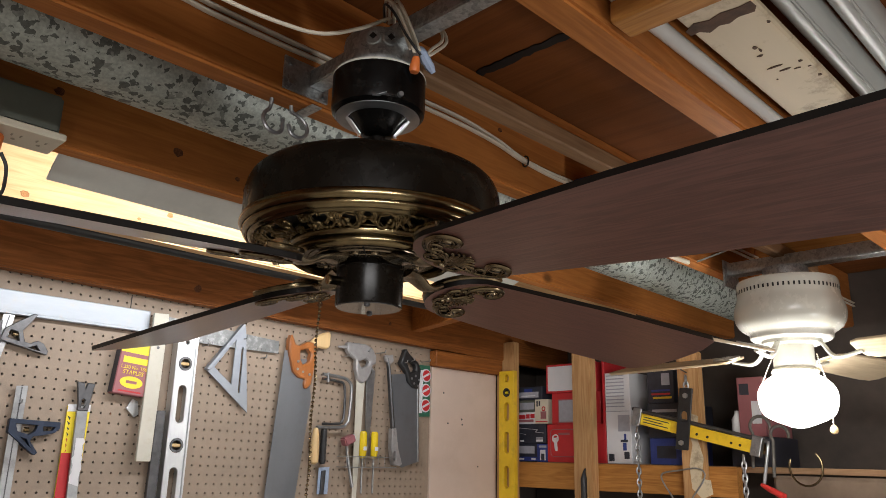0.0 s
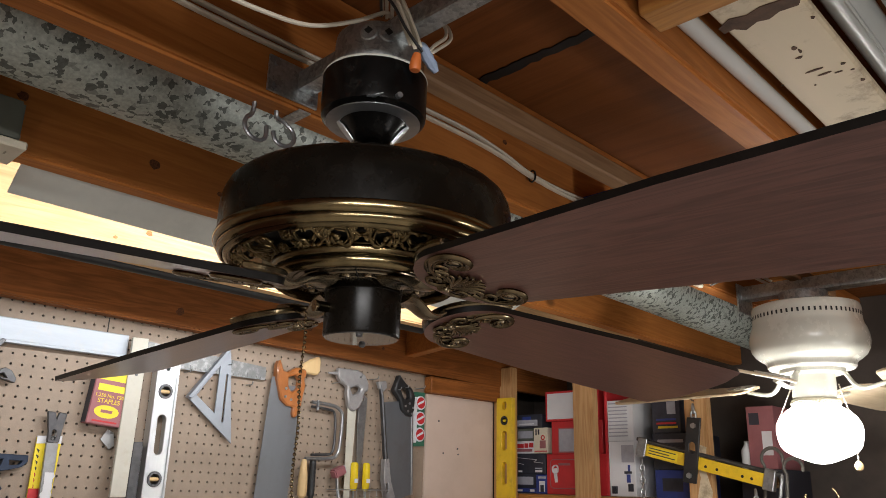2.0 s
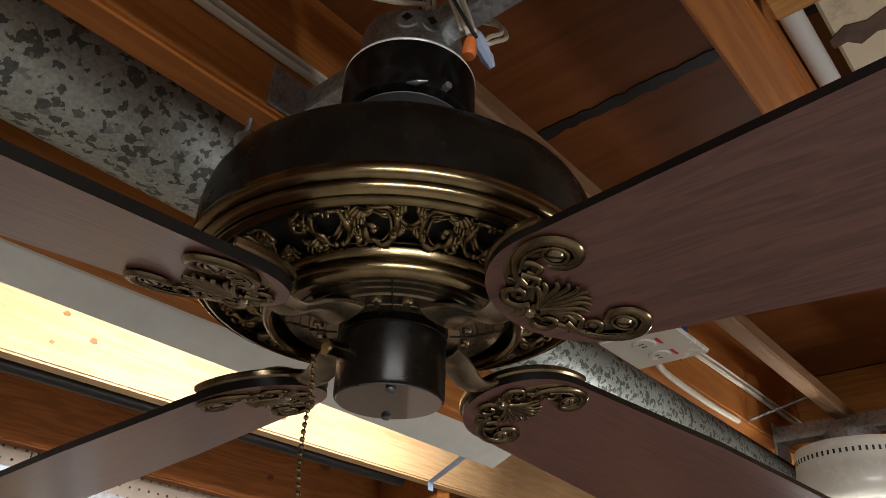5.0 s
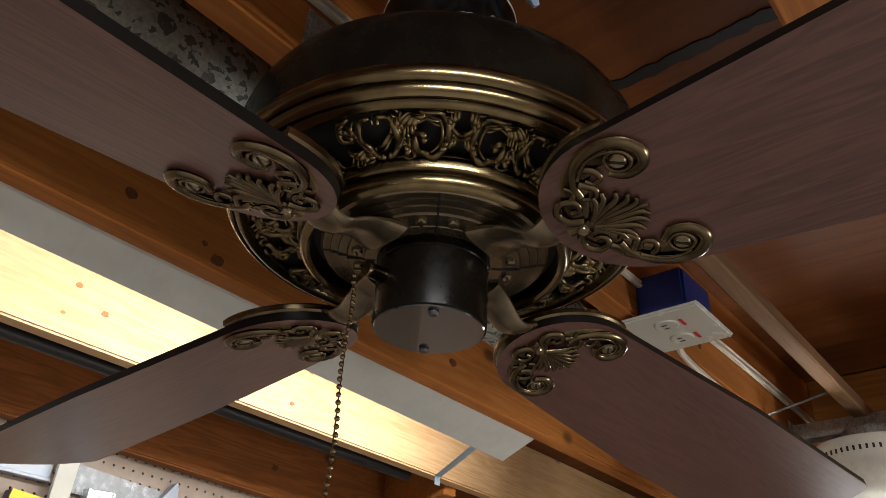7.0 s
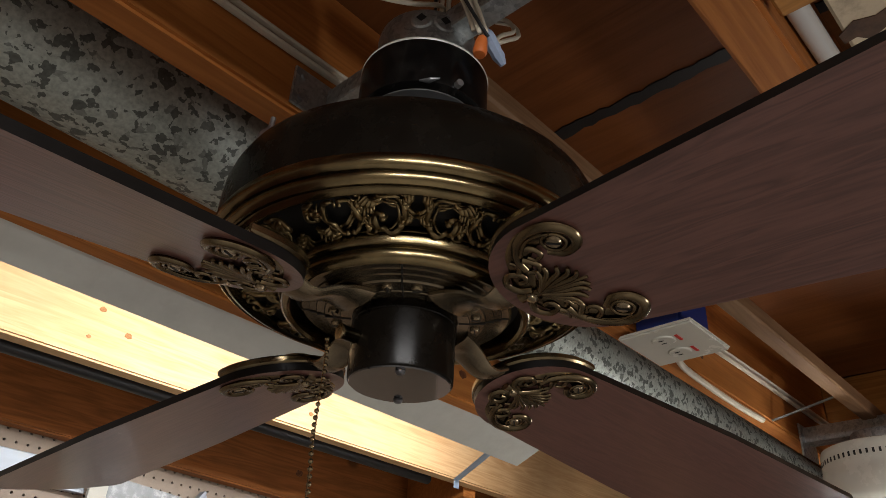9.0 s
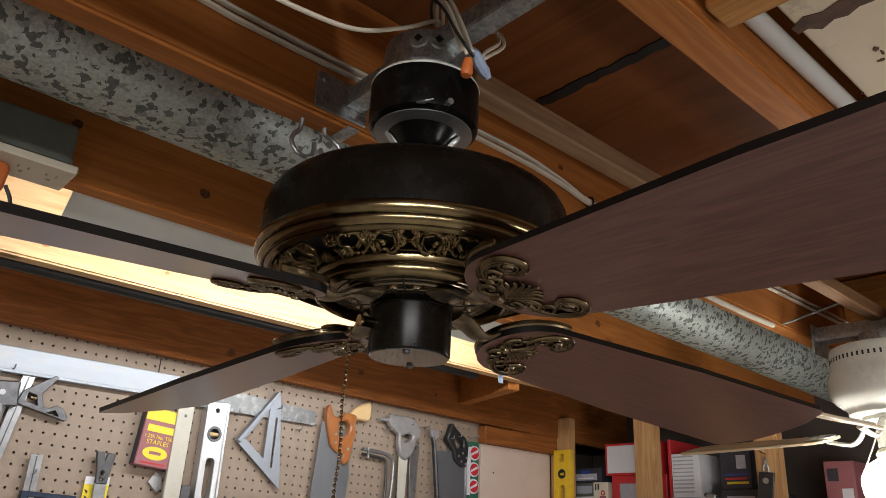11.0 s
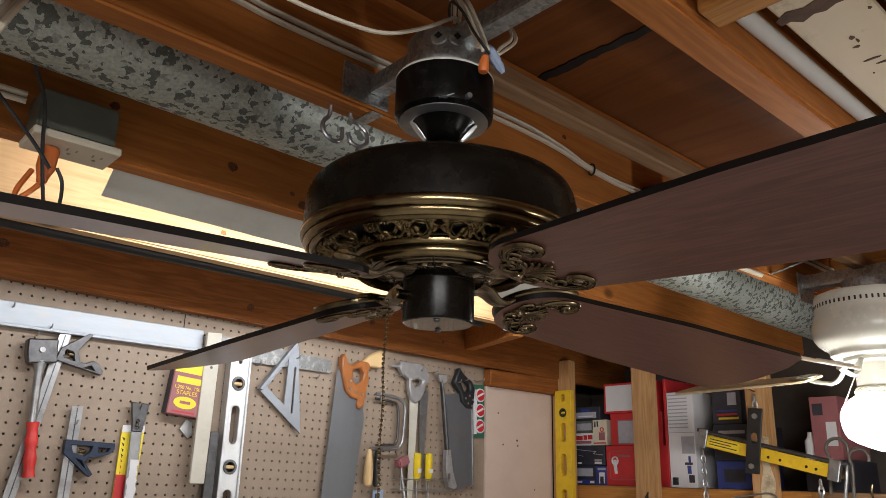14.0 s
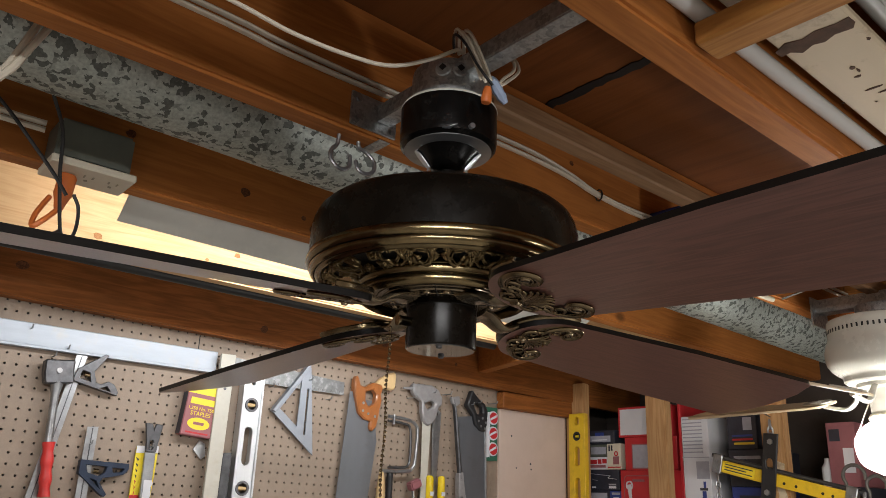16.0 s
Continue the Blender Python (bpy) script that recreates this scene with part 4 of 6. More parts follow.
tube([pts[0], pts[-1]], 0.0005, 5, bm=ch)
part("pull_chain", ch, BRASS, fan, "dark brass bead pull chain")

# hanger bar, box and wiring above the fan
bar = thing("fan_brace", "galvanised fan brace bar screwed between two joists", "brace", at=(0, 0, 0))
bb = box(0.224, 0.2465, 0.4645, 0.8165, 2.132, 2.1345, 0.0005)
part("channel", bb, STEEL_Z, bar)
for xa in (0.224, 0.2443):
    part("channel_flange", box(xa, xa + 0.0022, 0.4645, 0.8165, 2.1347, 2.156, 0.0005), STEEL_Z, bar)
for ya, yb in ((0.8175, 0.8210), (0.4640, 0.4672)):
    pl = part("end_plate", box(0.184, 0.256, ya, yb, 2.117, 2.164, 0.0008), STEEL_Z, bar)
    for x, z in ((0.194, 2.154), (0.194, 2.128), (0.249, 2.124)):
        part("end_screw", tube([(x, ya + 0.001, z), (x, ya - 0.003, z)], 0.0035, 10), STEEL, pl)
part("foot_tab", box(0.230, 0.247, 0.817, 0.858, 2.1075, 2.1095, 0.0005), STEEL_Z, bar)
jb = thing("junction_box", "round galvanised junction box above the fan canopy", "electrical box", at=(AX, AY, -0.011))
part("box_shell", lathe([(0.0, 2.172), (0.036, 2.166), (0.0445, 2.160), (0.0455, 2.154), (0.0455, 2.1165), (0.0, 2.1165)], 40), STEEL_Z, jb)
for a in (-142, -116):
    m = Matrix.Rotation(radians(a), 4, "Z")
    part("knockout", lathe([(0.0, 0.0), (0.0085, 0.0), (0.0098, 0.0012), (0.0098, 0.003), (0.0, 0.003)], 20, m=m @ pose(0.0468, 0, 2.146, 0, -90, 0)), STEEL_Z, jb)
    part("knockout_hole", box(-0.0032, 0.0032, -0.0032, 0.0032, 0, 0.0008, 0, m=m @ pose(0.0474, 0, 2.147, 45, 0, 0) @ Matrix.Rotation(radians(90), 4, "Y")), SHADE_BLACK, jb)

wires = thing("fan_wiring", "cream supply wires with orange and blue connectors", "wiring", at=(0, 0, 0))
for dx, dy, dz in ((0, 0, 0), (0.005, -0.003, 0.003), (0.009, 0.001, 0.0), (-0.002, 0.005, 0.005)):
    o = Vector((dx, dy, dz))
    part("wire", tube(smooth_path([Vector((0.232, 0.668, 2.168)) + o, Vector((0.208, 0.640, 2.172)) + o, Vector((0.203, 0.622, 2.156)) + o, Vector((0.216, 0.617, 2.128)) + o, Vector((0.228, 0.616, 2.106)) + o], 6), 0.0020, 7), CABLE, wires)
for dx in (0.0, 0.007):
    part("wire", tube(smooth_path([(0.244, 0.618, 2.106), (0.250 + dx, 0.612, 2.118), (0.268 + dx, 0.612, 2.138), (0.270 + dx, 0.620, 2.158), (0.262 + dx, 0.634, 2.166)], 6), 0.0020, 7), CABLE, wires)
part("black_wire", tube(smooth_path([(0.226, 0.670, 2.168), (0.200, 0.640, 2.166), (0.198, 0.620, 2.146), (0.212, 0.614, 2.122), (0.234, 0.612, 2.104)], 6), 0.0017, 6), BLACKP, wires, "black insulated wire")
part("wire_nut", lathe([(0.0, 0.0), (0.0050, 0.001), (0.0062, 0.005), (0.0052, 0.015), (0.0040, 0.020), (0.0, 0.020)], 12, m=pose(0.2275, 0.6155, 2.080, 4, 4, 0)), ORANGE, wires, "orange wire connector")
part("wrapped_splice", tube(smooth_path([(0.234, 0.616, 2.116), (0.246, 0.616, 2.104), (0.258, 0.615, 2.092)], 4), [0.003, 0.0055, 0.0062, 0.0058, 0.0064, 0.0056, 0.006, 0.0045, 0.003], 8), BLUEW, wires, "pale blue taped splice")

# cables on the joist face
cb = thing("house_cable", "cream house wiring cable along the joist face", "cable", at=(0, 0, 0))
for dz in (0.0, 0.011):
    pth = smooth_path([(XW, 0.815, 2.170 + dz), (-0.3, 0.815, 2.178 + dz), (0.1, 0.815, 2.172 + dz), (0.30, 0.8155, 2.176 + dz * 0.8), (0.50, 0.815, 2.178 + dz), (0.60, 0.813, 2.172 + dz * 0.6), (0.684, 0.812, 2.160 + dz * 0.3), (0.84, 0.8135, 2.158 + dz * 0.6), (1.3, 0.815, 2.176 + dz), (XE, 0.815, 2.18 + dz)], 8)
    part("cable_run", tube(pth, 0.0048, 8, flat=0.6), CABLE, cb)
part("cable_tie", tube([(0.679, 0.8125 + 0.007 * math.cos(t * 0.785), 2.1625 + 0.010 * math.sin(t * 0.785)) for t in range(8)], 0.0015, 6, closed=True), BLACKP, cb, "black cable tie")
lc = smooth_path([(-0.45, 0.67, 2.150), (-0.20, 0.665, 2.105), (-0.047, 0.66, 2.094), (0.012, 0.66, 2.090), (0.077, 0.66, 2.094), (0.130, 0.66, 2.105), (0.183, 0.66, 2.136), (0.222, 0.66, 2.166), (0.236, 0.668, 2.172)], 8)
single("loose_cable", tube(lc, 0.0023, 8), CABLE, "cream cable sagging towards the fan box", "cable")

# steel hooks screwed into the joist
for pts in ([(0.185, 2.130), (0.185, 2.098), (0.178, 2.088), (0.1745, 2.076), (0.180, 2.064), (0.192, 2.061), (0.202, 2.069), (0.205, 2.086)],
            [(0.216, 2.130), (0.217, 2.105), (0.229, 2.100), (0.240, 2.090), (0.240, 2.076), (0.230, 2.066), (0.217, 2.069), (0.214, 2.082)]):
    bm = tube(smooth_path([(x, 0.842 + 0.004 * math.sin(k), z) for k, (x, z) in enumerate(pts)], 5), 0.0028, 8)
    single("screw_hook", bm, STEEL, "bright steel screw hook in a joist underside", "hook", "ceiling hooks")

# ---- shop tube, shield and electrical boxes ----
shop = thing("shop_light", "dull white shop light shield hiding a lit fluorescent tube", "light fixture", at=(0, 0, 0))
sh = prism([(1.2655, 2.1125), (1.3060, 2.0775), (1.3075, 2.0800), (1.2675, 2.1140)], 0.066, 1.222)
sh.transform(Matrix(((0, 1, 0, 0), (1, 0, 0, 0), (0, 0, 1, 0), (0, 0, 0, 1))))
for v in sh.verts:
    if v.co.z < 2.09:
        v.co.y += 0.036 * (v.co.x - 0.066)
part("reflector_shield", sh, SHIELD, shop)
part("fixture_channel", box(0.0, 1.2, 1.285, 1.335, 2.18, 2.23, 0.003), WHITE, shop, "white enamelled channel")
part("fluorescent_tube", tube([(0.0, 1.325, 2.150), (1.2, 1.325, 2.150)], 0.012, 14), TUBEGLOW, shop, "lit fluorescent tube")
strap = thing("blue_strap", "pale blue strap between shield and joist", "strap", at=(0, 0, 0))
part("strap_band", tube([(1.125, 1.345, 2.084), (1.235, 1.49, 2.098), (1.337, 1.630, 2.109)], 0.009, 8, flat=0.12, up=(0, 0, 1)), BLUETAPE, strap)
part("strap_tail", box(1.328, 1.346, 1.6285, 1.6315, 2.088, 2.110, 0.0005), BLUETAPE, strap)
single("black_pipe", tube([(XW, 1.735, 2.125), (1.34, 1.735, 2.125)], 0.0135, 14), BLACKP, "black pipe run behind a joist with an open end", "pipe")

eb = thing("outlet_box", "grey-green electrical box with ivory outlet plate under it", "electrical box", at=(0, 0, 0))
part("box_shell", box(-0.072, 0.032, 1.162, 1.2275, 2.101, 2.161, 0.004, 2), GREENGREY, eb)
pl = part("cover_plate", box(-0.076, 0.040, 1.152, 1.2275, 2.0895, 2.1005, 0.002), IVORY, eb, "ivory outlet cover plate")
for sx in (-0.018, 0.016):
    for dx, w in ((-0.006, 0.0022), (0.006, 0.0022)):
        part("socket_slot", box(sx + dx - w / 2, sx + dx + w / 2, 1.178, 1.186, 2.0885, 2.0897, 0), SLOT, pl)
    part("socket_slot", tube([(sx, 1.198, 2.0899), (sx, 1.198, 2.0884)], 0.0028, 8), SLOT, pl)
part("box_screw", tube([(0.032, 1.180, 2.115), (0.0355, 1.180, 2.115)], 0.003, 8), STEEL, eb)
plug = thing("power_plug", "orange extension plug hanging in the outlet with its cords", "plug", at=(0.010, 0.025, 0.003))
part("plug_body", lathe([(0.0, 0.0), (0.010, 0.0), (0.0125, -0.004), (0.0125, -0.030), (0.009, -0.040), (0.006, -0.052), (0.0, -0.052)], 14, m=pose(-0.052, 1.168, 2.086, 6, 4, 0)), ORANGE, plug)
part("orange_cord", tube(smooth_path([(-0.055, 1.165, 2.034), (-0.075, 1.160, 2.008), (-0.085, 1.165, 2.000), (-0.082, 1.175, 2.02), (-0.066, 1.190, 2.055)], 6), 0.0038, 8), ORANGE, plug)
part("black_cord", tube(smooth_path([(-0.11, 1.08, 2.16), (-0.085, 1.10, 2.12), (-0.072, 1.13, 2.075), (-0.060, 1.150, 2.035), (-0.050, 1.160, 2.000), (-0.040, 1.165, 1.988), (-0.030, 1.166, 2.005), (-0.030, 1.17, 2.04), (-0.040, 1.17, 2.06)], 6), 0.0026, 7), BLACKP, plug)
part("cord_plug", lathe([(0.0, 0.0), (0.008, 0.0), (0.010, -0.006), (0.006, -0.018), (0.0, -0.018)], 12, m=pose(-0.046, 1.162, 1.998, 20, 30, 0)), BLACKP, plug)
for dz in (0, 0.010):
    single("box_cable", tube(smooth_path([(-0.6, 1.20, 2.165 + dz), (-0.25, 1.20, 2.150 + dz), (-0.14, 1.195, 2.146 + dz), (-0.085, 1.185, 2.142 + dz)], 6), 0.0045, 8), CABLE, "cream cable entering the electrical box", "cable", "box cables")
for run in ([(-0.137, 0.940, 2.187), (-0.145, 0.940, 2.163), (-0.160, 0.940, 2.126), (-0.171, 0.940, 2.098), (-0.184, 0.940, 2.077)],
            [(-0.156, 0.945, 2.164), (-0.164, 0.945, 2.139), (-0.174, 0.945, 2.106), (-0.185, 0.945, 2.082)]):
    single("hanging_cable", tube(smooth_path(run, 8), 0.0042, 8), CABLE, "cream cable hanging down in front of the duct", "cable", "hanging cables")
single("extension_cord", tube(smooth_path([(-0.162, 1.140, 2.155), (-0.133, 1.140, 2.129), (-0.103, 1.140, 2.098), (-0.073, 1.140, 2.067), (-0.051, 1.140, 2.040)], 8), 0.0026, 7), BLACKP, "thin black cord running down to the plug", "cord")
# box on the next joist along
ob2 = thing("receptacle_box", "blue plastic box with white receptacle plate and red reset bars", "electrical box", at=(0, 0, 0))
part("box_shell", box(0.826, 0.922, 0.748, 0.8205, 2.107, 2.172, 0.004, 2), BLUEBOX, ob2, "blue plastic box")
part("box_label", box(0.9222, 0.9228, 0.760, 0.790, 2.119, 2.154, 0), WHITECARD, ob2)
pl = part("cover_plate", box(0.815, 0.940, 0.727, 0.845, 2.0985, 2.1065, 0.003, 2), WHITE, ob2, "white receptacle plate")
for sx in (0.853, 0.903):
    part("receptacle_face", lathe([(0.0, -0.0022), (0.0160, -0.0022), (0.0175, -0.001), (0.0178, 0.001), (0.0, 0.001)], 24, m=Matrix.Translation((sx, 0.790, 2.0985))), WHITE, pl)
    part("reset_bar", box(sx - 0.010, sx + 0.010, 0.764, 0.769, 2.0970, 2.0986, 0.0005), REDP, pl, "red bar")
    for dx in (-0.005, 0.005):
        part("socket_slot", box(sx + dx - 0.001, sx + dx + 0.001, 0.788, 0.796, 2.0958, 2.0966, 0), SHADE_BLACK, pl)
single("white_cable", tube(smooth_path([(0.918, 0.800, 2.114), (0.955, 0.816, 2.103), (1.05, 0.826, 2.1043), (1.18, 0.829, 2.1043), (1.290, 0.826, 2.1043)], 6), 0.0055, 8), CABLE, "cream cable leaving the receptacle box", "cable")

# ---- white ceiling fan further along the bay ----
BX, BY = 1.487, 0.685
f2 = thing("ceiling_fan", "white enamelled ceiling fan with lit schoolhouse globe and pale blades", "ceiling fan", at=(BX, BY, -0.032))
f2.scale = (0.925, 0.925, 1.0)
part("box_ring", lathe([(0.0, 2.138), (0.052, 2.138), (0.054, 2.135), (0.054, 2.104), (0.0, 2.104)], 36), STEEL_Z, f2, "galvanised ceiling box")
prof = [(0.0, 2.106), (0.108, 2.106), (0.1165, 2.103), (0.1185, 2.098), (0.1190, 2.092), (0.1190, 2.068), (0.1210, 2.060), (0.1258, 2.049), (0.1290, 2.036), (0.1295, 2.023), (0.1262, 2.009), (0.1185, 1.997), (0.108, 1.989), (0.101, 1.985), (0.0960, 1.980), (0.0945, 1.972), (0.0900, 1.968), (0.080, 1.967), (0.0, 1.967)]
part("motor_housing", lathe(prof, 72), WHITE, f2)
for k in range(64):
    a = k / 64 * 360
    part("vent_slot", box(0.1188, 0.1194, -0.0021, 0.0021, 2.0750, 2.0835, 0, m=Matrix.Rotation(radians(a), 4, "Z")), SHADE_BLACK, f2)
part("hub_ring", lathe([(0.070, 1.968), (0.070, 1.959), (0.062, 1.956), (0.046, 1.956), (0.046, 1.968)], 40), WHITE, f2)
part("switch_housing", lathe([(0.0, 1.960), (0.047, 1.960), (0.0475, 1.957), (0.0475, 1.908), (0.045, 1.905), (0.0, 1.905)], 40), WHITE, f2)
fit_bm = lathe([(0.045, 1.906), (0.050, 1.904), (0.0525, 1.900), (0.050, 1.896), (0.0525, 1.892), (0.050, 1.888), (0.046, 1.888)], 48)
part("fitter_collar", fit_bm, IVORY, f2, "beaded cream collar")
for k in range(36):
    a = 2 * math.pi * k / 36
    bs = bmesh.new()
    bmesh.ops.create_uvsphere(bs, u_segments=6, v_segments=4, radius=0.0032, matrix=Matrix.Translation((0.0515 * math.cos(a), 0.0515 * math.sin(a), 1.896)))
    part("collar_bead", bs, IVORY, f2)
globe = [(0.046, 1.89), (0.0508, 1.887), (0.062, 1.88), (0.0748, 1.868), (0.0824, 1.853), (0.084, 1.84), (0.0816, 1.822), (0.0772, 1.808), (0.0708, 1.799), (0.0556, 1.79), (0.036, 1.782), (0.016, 1.775), (0.0, 1.773)]
part("globe_shade", lathe([(r * 1.07, z) for r, z in globe], 56), GLOW, f2, "lit opal glass schoolhouse globe")


def pale_blade():
    bm = prism([(0.155, -0.040), (0.150, 0.0), (0.155, 0.040), (0.175, 0.052), (0.46, 0.066), (0.525, 0.062), (0.545, 0.045), (0.550, 0.0), (0.545, -0.045), (0.525, -0.062), (0.46, -0.066), (0.175, -0.052)], -0.003, 0.003, bevel=0.001)
    return bm


PM = pose(0, 0, 1.936, -14, 0, 0) @ Matrix.Rotation(radians(90), 4, "X")
for ang in (82, 172, 262, 352):
    turn = Matrix.Rotation(radians(ang), 4, "Z")
    bm = pale_blade()
    bm.transform(PM)
    b = part("fan_blade", bm, PALEBLADE, f2, "pale wood blade")
    b.matrix_basis = turn
    iron = tube(smooth_path([(0.058, 0, 1.962), (0.075, 0, 1.953), (0.090, 0, 1.932), (0.108, 0, 1.922), (0.132, 0, 1.924), (0.165, 0, 1.931)], 5), 0.0075, 10, flat=0.6)
    o = part("blade_iron", iron, WHITE, f2, "white blade arm")
    o.matrix_basis = turn
    pad = prism(circle(0.182, 0, 0.034, 16, 1.1), 0.0035, 0.007, holes=[circle(0.182, 0.016, 0.010, 8), circle(0.182, -0.016, 0.010, 8)], bevel=0.0008)
    pad.transform(PM)
    o = part("iron_pad", pad, WHITE, f2)
    o.matrix_basis = turn
for (cx, cy), zb, bead in (((-0.018, 0.045), 1.875, False), ((0.017, -0.049), 1.742, True)):
    c2 = bmesh.new()
    pts = smooth_path([(cx, cy, 1.930), (cx * 1.35, cy * 1.2, 1.908), (cx * 2.0, cy * 1.6, 1.865)] if not bead else [(cx, cy, 1.935), (cx * 1.4, cy * 1.1, 1.905), (cx * 1.98, cy * 1.3, 1.860), (cx * 2.05, cy * 1.3, 1.820), (cx * 2.08, cy * 1.3, 1.770)], 12)
    for p in pts[::2]:
        b3 = bmesh.new()
        bmesh.ops.create_uvsphere(b3, u_segments=6, v_segments=5, radius=0.0020, matrix=Matrix.Translation(p))
        join(c2, b3)
    tube(pts, 0.0008, 5, bm=c2)
    part("pull_chain", c2, IVORY, f2, "pale bead chain")
    if bead:
        part("chain_bob", lathe([(0.0, 0.011), (0.004, 0.010), (0.0085, 0.004), (0.0095, -0.001), (0.007, -0.007), (0.0, -0.0095)], 16, pts[-1]), PALEWOOD, f2, "turned wooden chain bob")
br = thing("fan_brace", "galvanised fan brace bar between two joists", "brace", at=(0, 0, -0.058))
bb = box(1.475, 1.513, 0.4645, 0.8205, 2.1645, 2.167, 0.0005)
part("channel", bb, STEEL_Z, br)
part("channel_flange", box(1.475, 1.4775, 0.4645, 0.8205, 2.1672, 2.195, 0.0005), STEEL_Z, br)
part("end_plate", box(1.455, 1.535, 0.8165, 0.8205, 2.135, 2.20, 0.0008), STEEL_Z, br)
single("bridging_strap", tube([(1.325, 0.8215, 2.112), (1.342, 0.76, 2.131), (1.361, 0.7055, 2.150)], 0.0055, 8, flat=0.3), DULLSTEEL, "dull galvanised bridging strap between joist and strip", "strap")

# ---- shelves in the stud wall ----
before = set(scene.objects)
XS = 2.0


def stud(y0, y1, x0=XS, x1=XS + 0.038, z0=0.0, z1=2.108, label="pale fir stud with rough edges"):
    return single("wall_stud", box(x0, x1, y0, y1, z0, z1, 0.003, 2), FIR_Z, label, "stud", "wall studs")


stud(1.926, 2.0105)
stud(1.575, 1.654)
stud(1.172, 1.243, z1=2.01, label="fir stud with peeling white paint")
shelf = thing("wall_shelf", "rough timber shelf with a fir front rail between studs", "shelf", at=(0, 0, 0))
part("front_rail", box(XS + 0.0385, XS + 0.0765, 1.10, 2.012, 1.606, 1.696, 0.002), FIR_Y, shelf)
part("shelf_board", box(XS + 0.077, XS + 0.42, 0.2, 2.012, 1.680, 1.698, 0.001), LATH_Y, shelf)
# added backing whose dark colour gives the shelf bays their shade
single("shelf_back", box(XS + 0.43, XS + 0.45, -0.6, 2.15, 0.6, ZD - 0.002, 0), SHADE_WALL, "added board behind the shelves, coloured dark for their shade", "wall", kind="structure")
peel = prism([(1.165, 1.615), (1.20, 1.60), (1.232, 1.63), (1.236, 1.70), (1.222, 1.76), (1.235, 1.82), (1.225, 1.858), (1.198, 1.848), (1.205, 1.78), (1.188, 1.72), (1.200, 1.66), (1.170, 1.655)], 0, 0.0012)
peel.transform(Matrix(((0, 1, 0, XS - 0.0014), (1, 0, 0, -0.004), (0, 0, 1, 0), (0, 0, 0, 1))))
single("paint_remnant", peel, PAINTED, "patch of old white paint on a stud", "paint patch", kind="structure")


def carton(x0, x1, y0, y1, z0, z1, m, label, panels=(), name="carton"):
    """A box on the shelf; panels are (ya, yb, za, zb, material) printed on its front."""
    t = thing(name, label, "box", "shelf boxes", at=(0, 0, 0))
    part("carton_body", box(x0, x1, y0, y1, z0, z1, 0.0015), m, t)
    for k, (ya, yb, za, zb, pm) in enumerate(panels):
        part("printed_panel", box(x0 - 0.0007 - 0.0003 * k, x0 - 0.0001, ya, yb, za, zb, 0), pm, t)
    return t


X1 = XS + 0.085
Z0 = 1.6985
def outline(parent, ya, yb, za, zb, r, x, m, name="printed_outline", w=0.0016):
    """A rounded rectangle drawn on the front of a carton."""
    pts = []
    for cy0, cz0, a0 in ((yb - r, zb - r, 0), (ya + r, zb - r, 90), (ya + r, za + r, 180), (yb - r, za + r, 270)):
        pts += [(x, cy0 + r * math.cos(radians(a0 + 18 * k)), cz0 + r * math.sin(radians(a0 + 18 * k))) for k in range(6)]
    part(name, tube(pts, w, 5, closed=True), m, parent)


carton(X1, X1 + 0.25, 1.846, 1.895, Z0, Z0 + 0.066, BLUECARD, "small blue carton with a pale picture panel", [(1.855, 1.880, Z0 + 0.006, Z0 + 0.044, WHITECARD), (1.860, 1.875, Z0 + 0.006, Z0 + 0.030, DARKBOX), (1.850, 1.885, Z0 + 0.052, Z0 + 0.060, GREYPRINT)])
carton(X1 + 0.004, X1 + 0.25, 1.896, 2.000, Z0, Z0 + 0.068, DARKBOX, "black carton with a blue and white corner label", [(1.900, 1.985, Z0 + 0.003, Z0 + 0.018, BLUECARD), (1.905, 1.925, Z0 + 0.006, Z0 + 0.014, WHITECARD), (1.96, 1.985, Z0 + 0.006, Z0 + 0.013, WHITECARD), (1.91, 1.985, Z0 + 0.030, Z0 + 0.058, GREYPRINT)])
dark = carton(X1, X1 + 0.25, 1.852, 2.000, Z0 + 0.0685, Z0 + 0.140, DARKBOX, "black carton with white zigzag stroke and labels", [(1.866, 1.898, Z0 + 0.074, Z0 + 0.082, WHITECARD), (1.866, 1.898, Z0 + 0.085, Z0 + 0.090, GREYPRINT), (1.958, 1.975, Z0 + 0.074, Z0 + 0.080, WHITECARD)])
part("white_stroke", tube([(X1 - 0.0008, 1.985, Z0 + 0.126), (X1 - 0.0008, 1.890, Z0 + 0.118), (X1 - 0.0008, 1.902, Z0 + 0.110), (X1 - 0.0008, 1.862, Z0 + 0.106)], 0.0022, 5, flat=0.4), WHITECARD, dark)
part("white_stroke", tube([(X1 - 0.0008, 1.975, Z0 + 0.106), (X1 - 0.0008, 1.950, Z0 + 0.101)], 0.0016, 5, flat=0.4), WHITECARD, dark)
card2 = carton(X1 - 0.004, X1 + 0.25, 1.838, 1.900, Z0 + 0.1405, Z0 + 0.232, IVORY, "cream carton side with dark bars and a red block", [(1.886, 1.892, Z0 + 0.205, Z0 + 0.226, DARKBOX), (1.874, 1.881, Z0 + 0.207, Z0 + 0.226, DARKBOX), (1.846, 1.872, Z0 + 0.158, Z0 + 0.186, MAROON), (1.84, 1.896, Z0 + 0.146, Z0 + 0.150, REDBOX)])
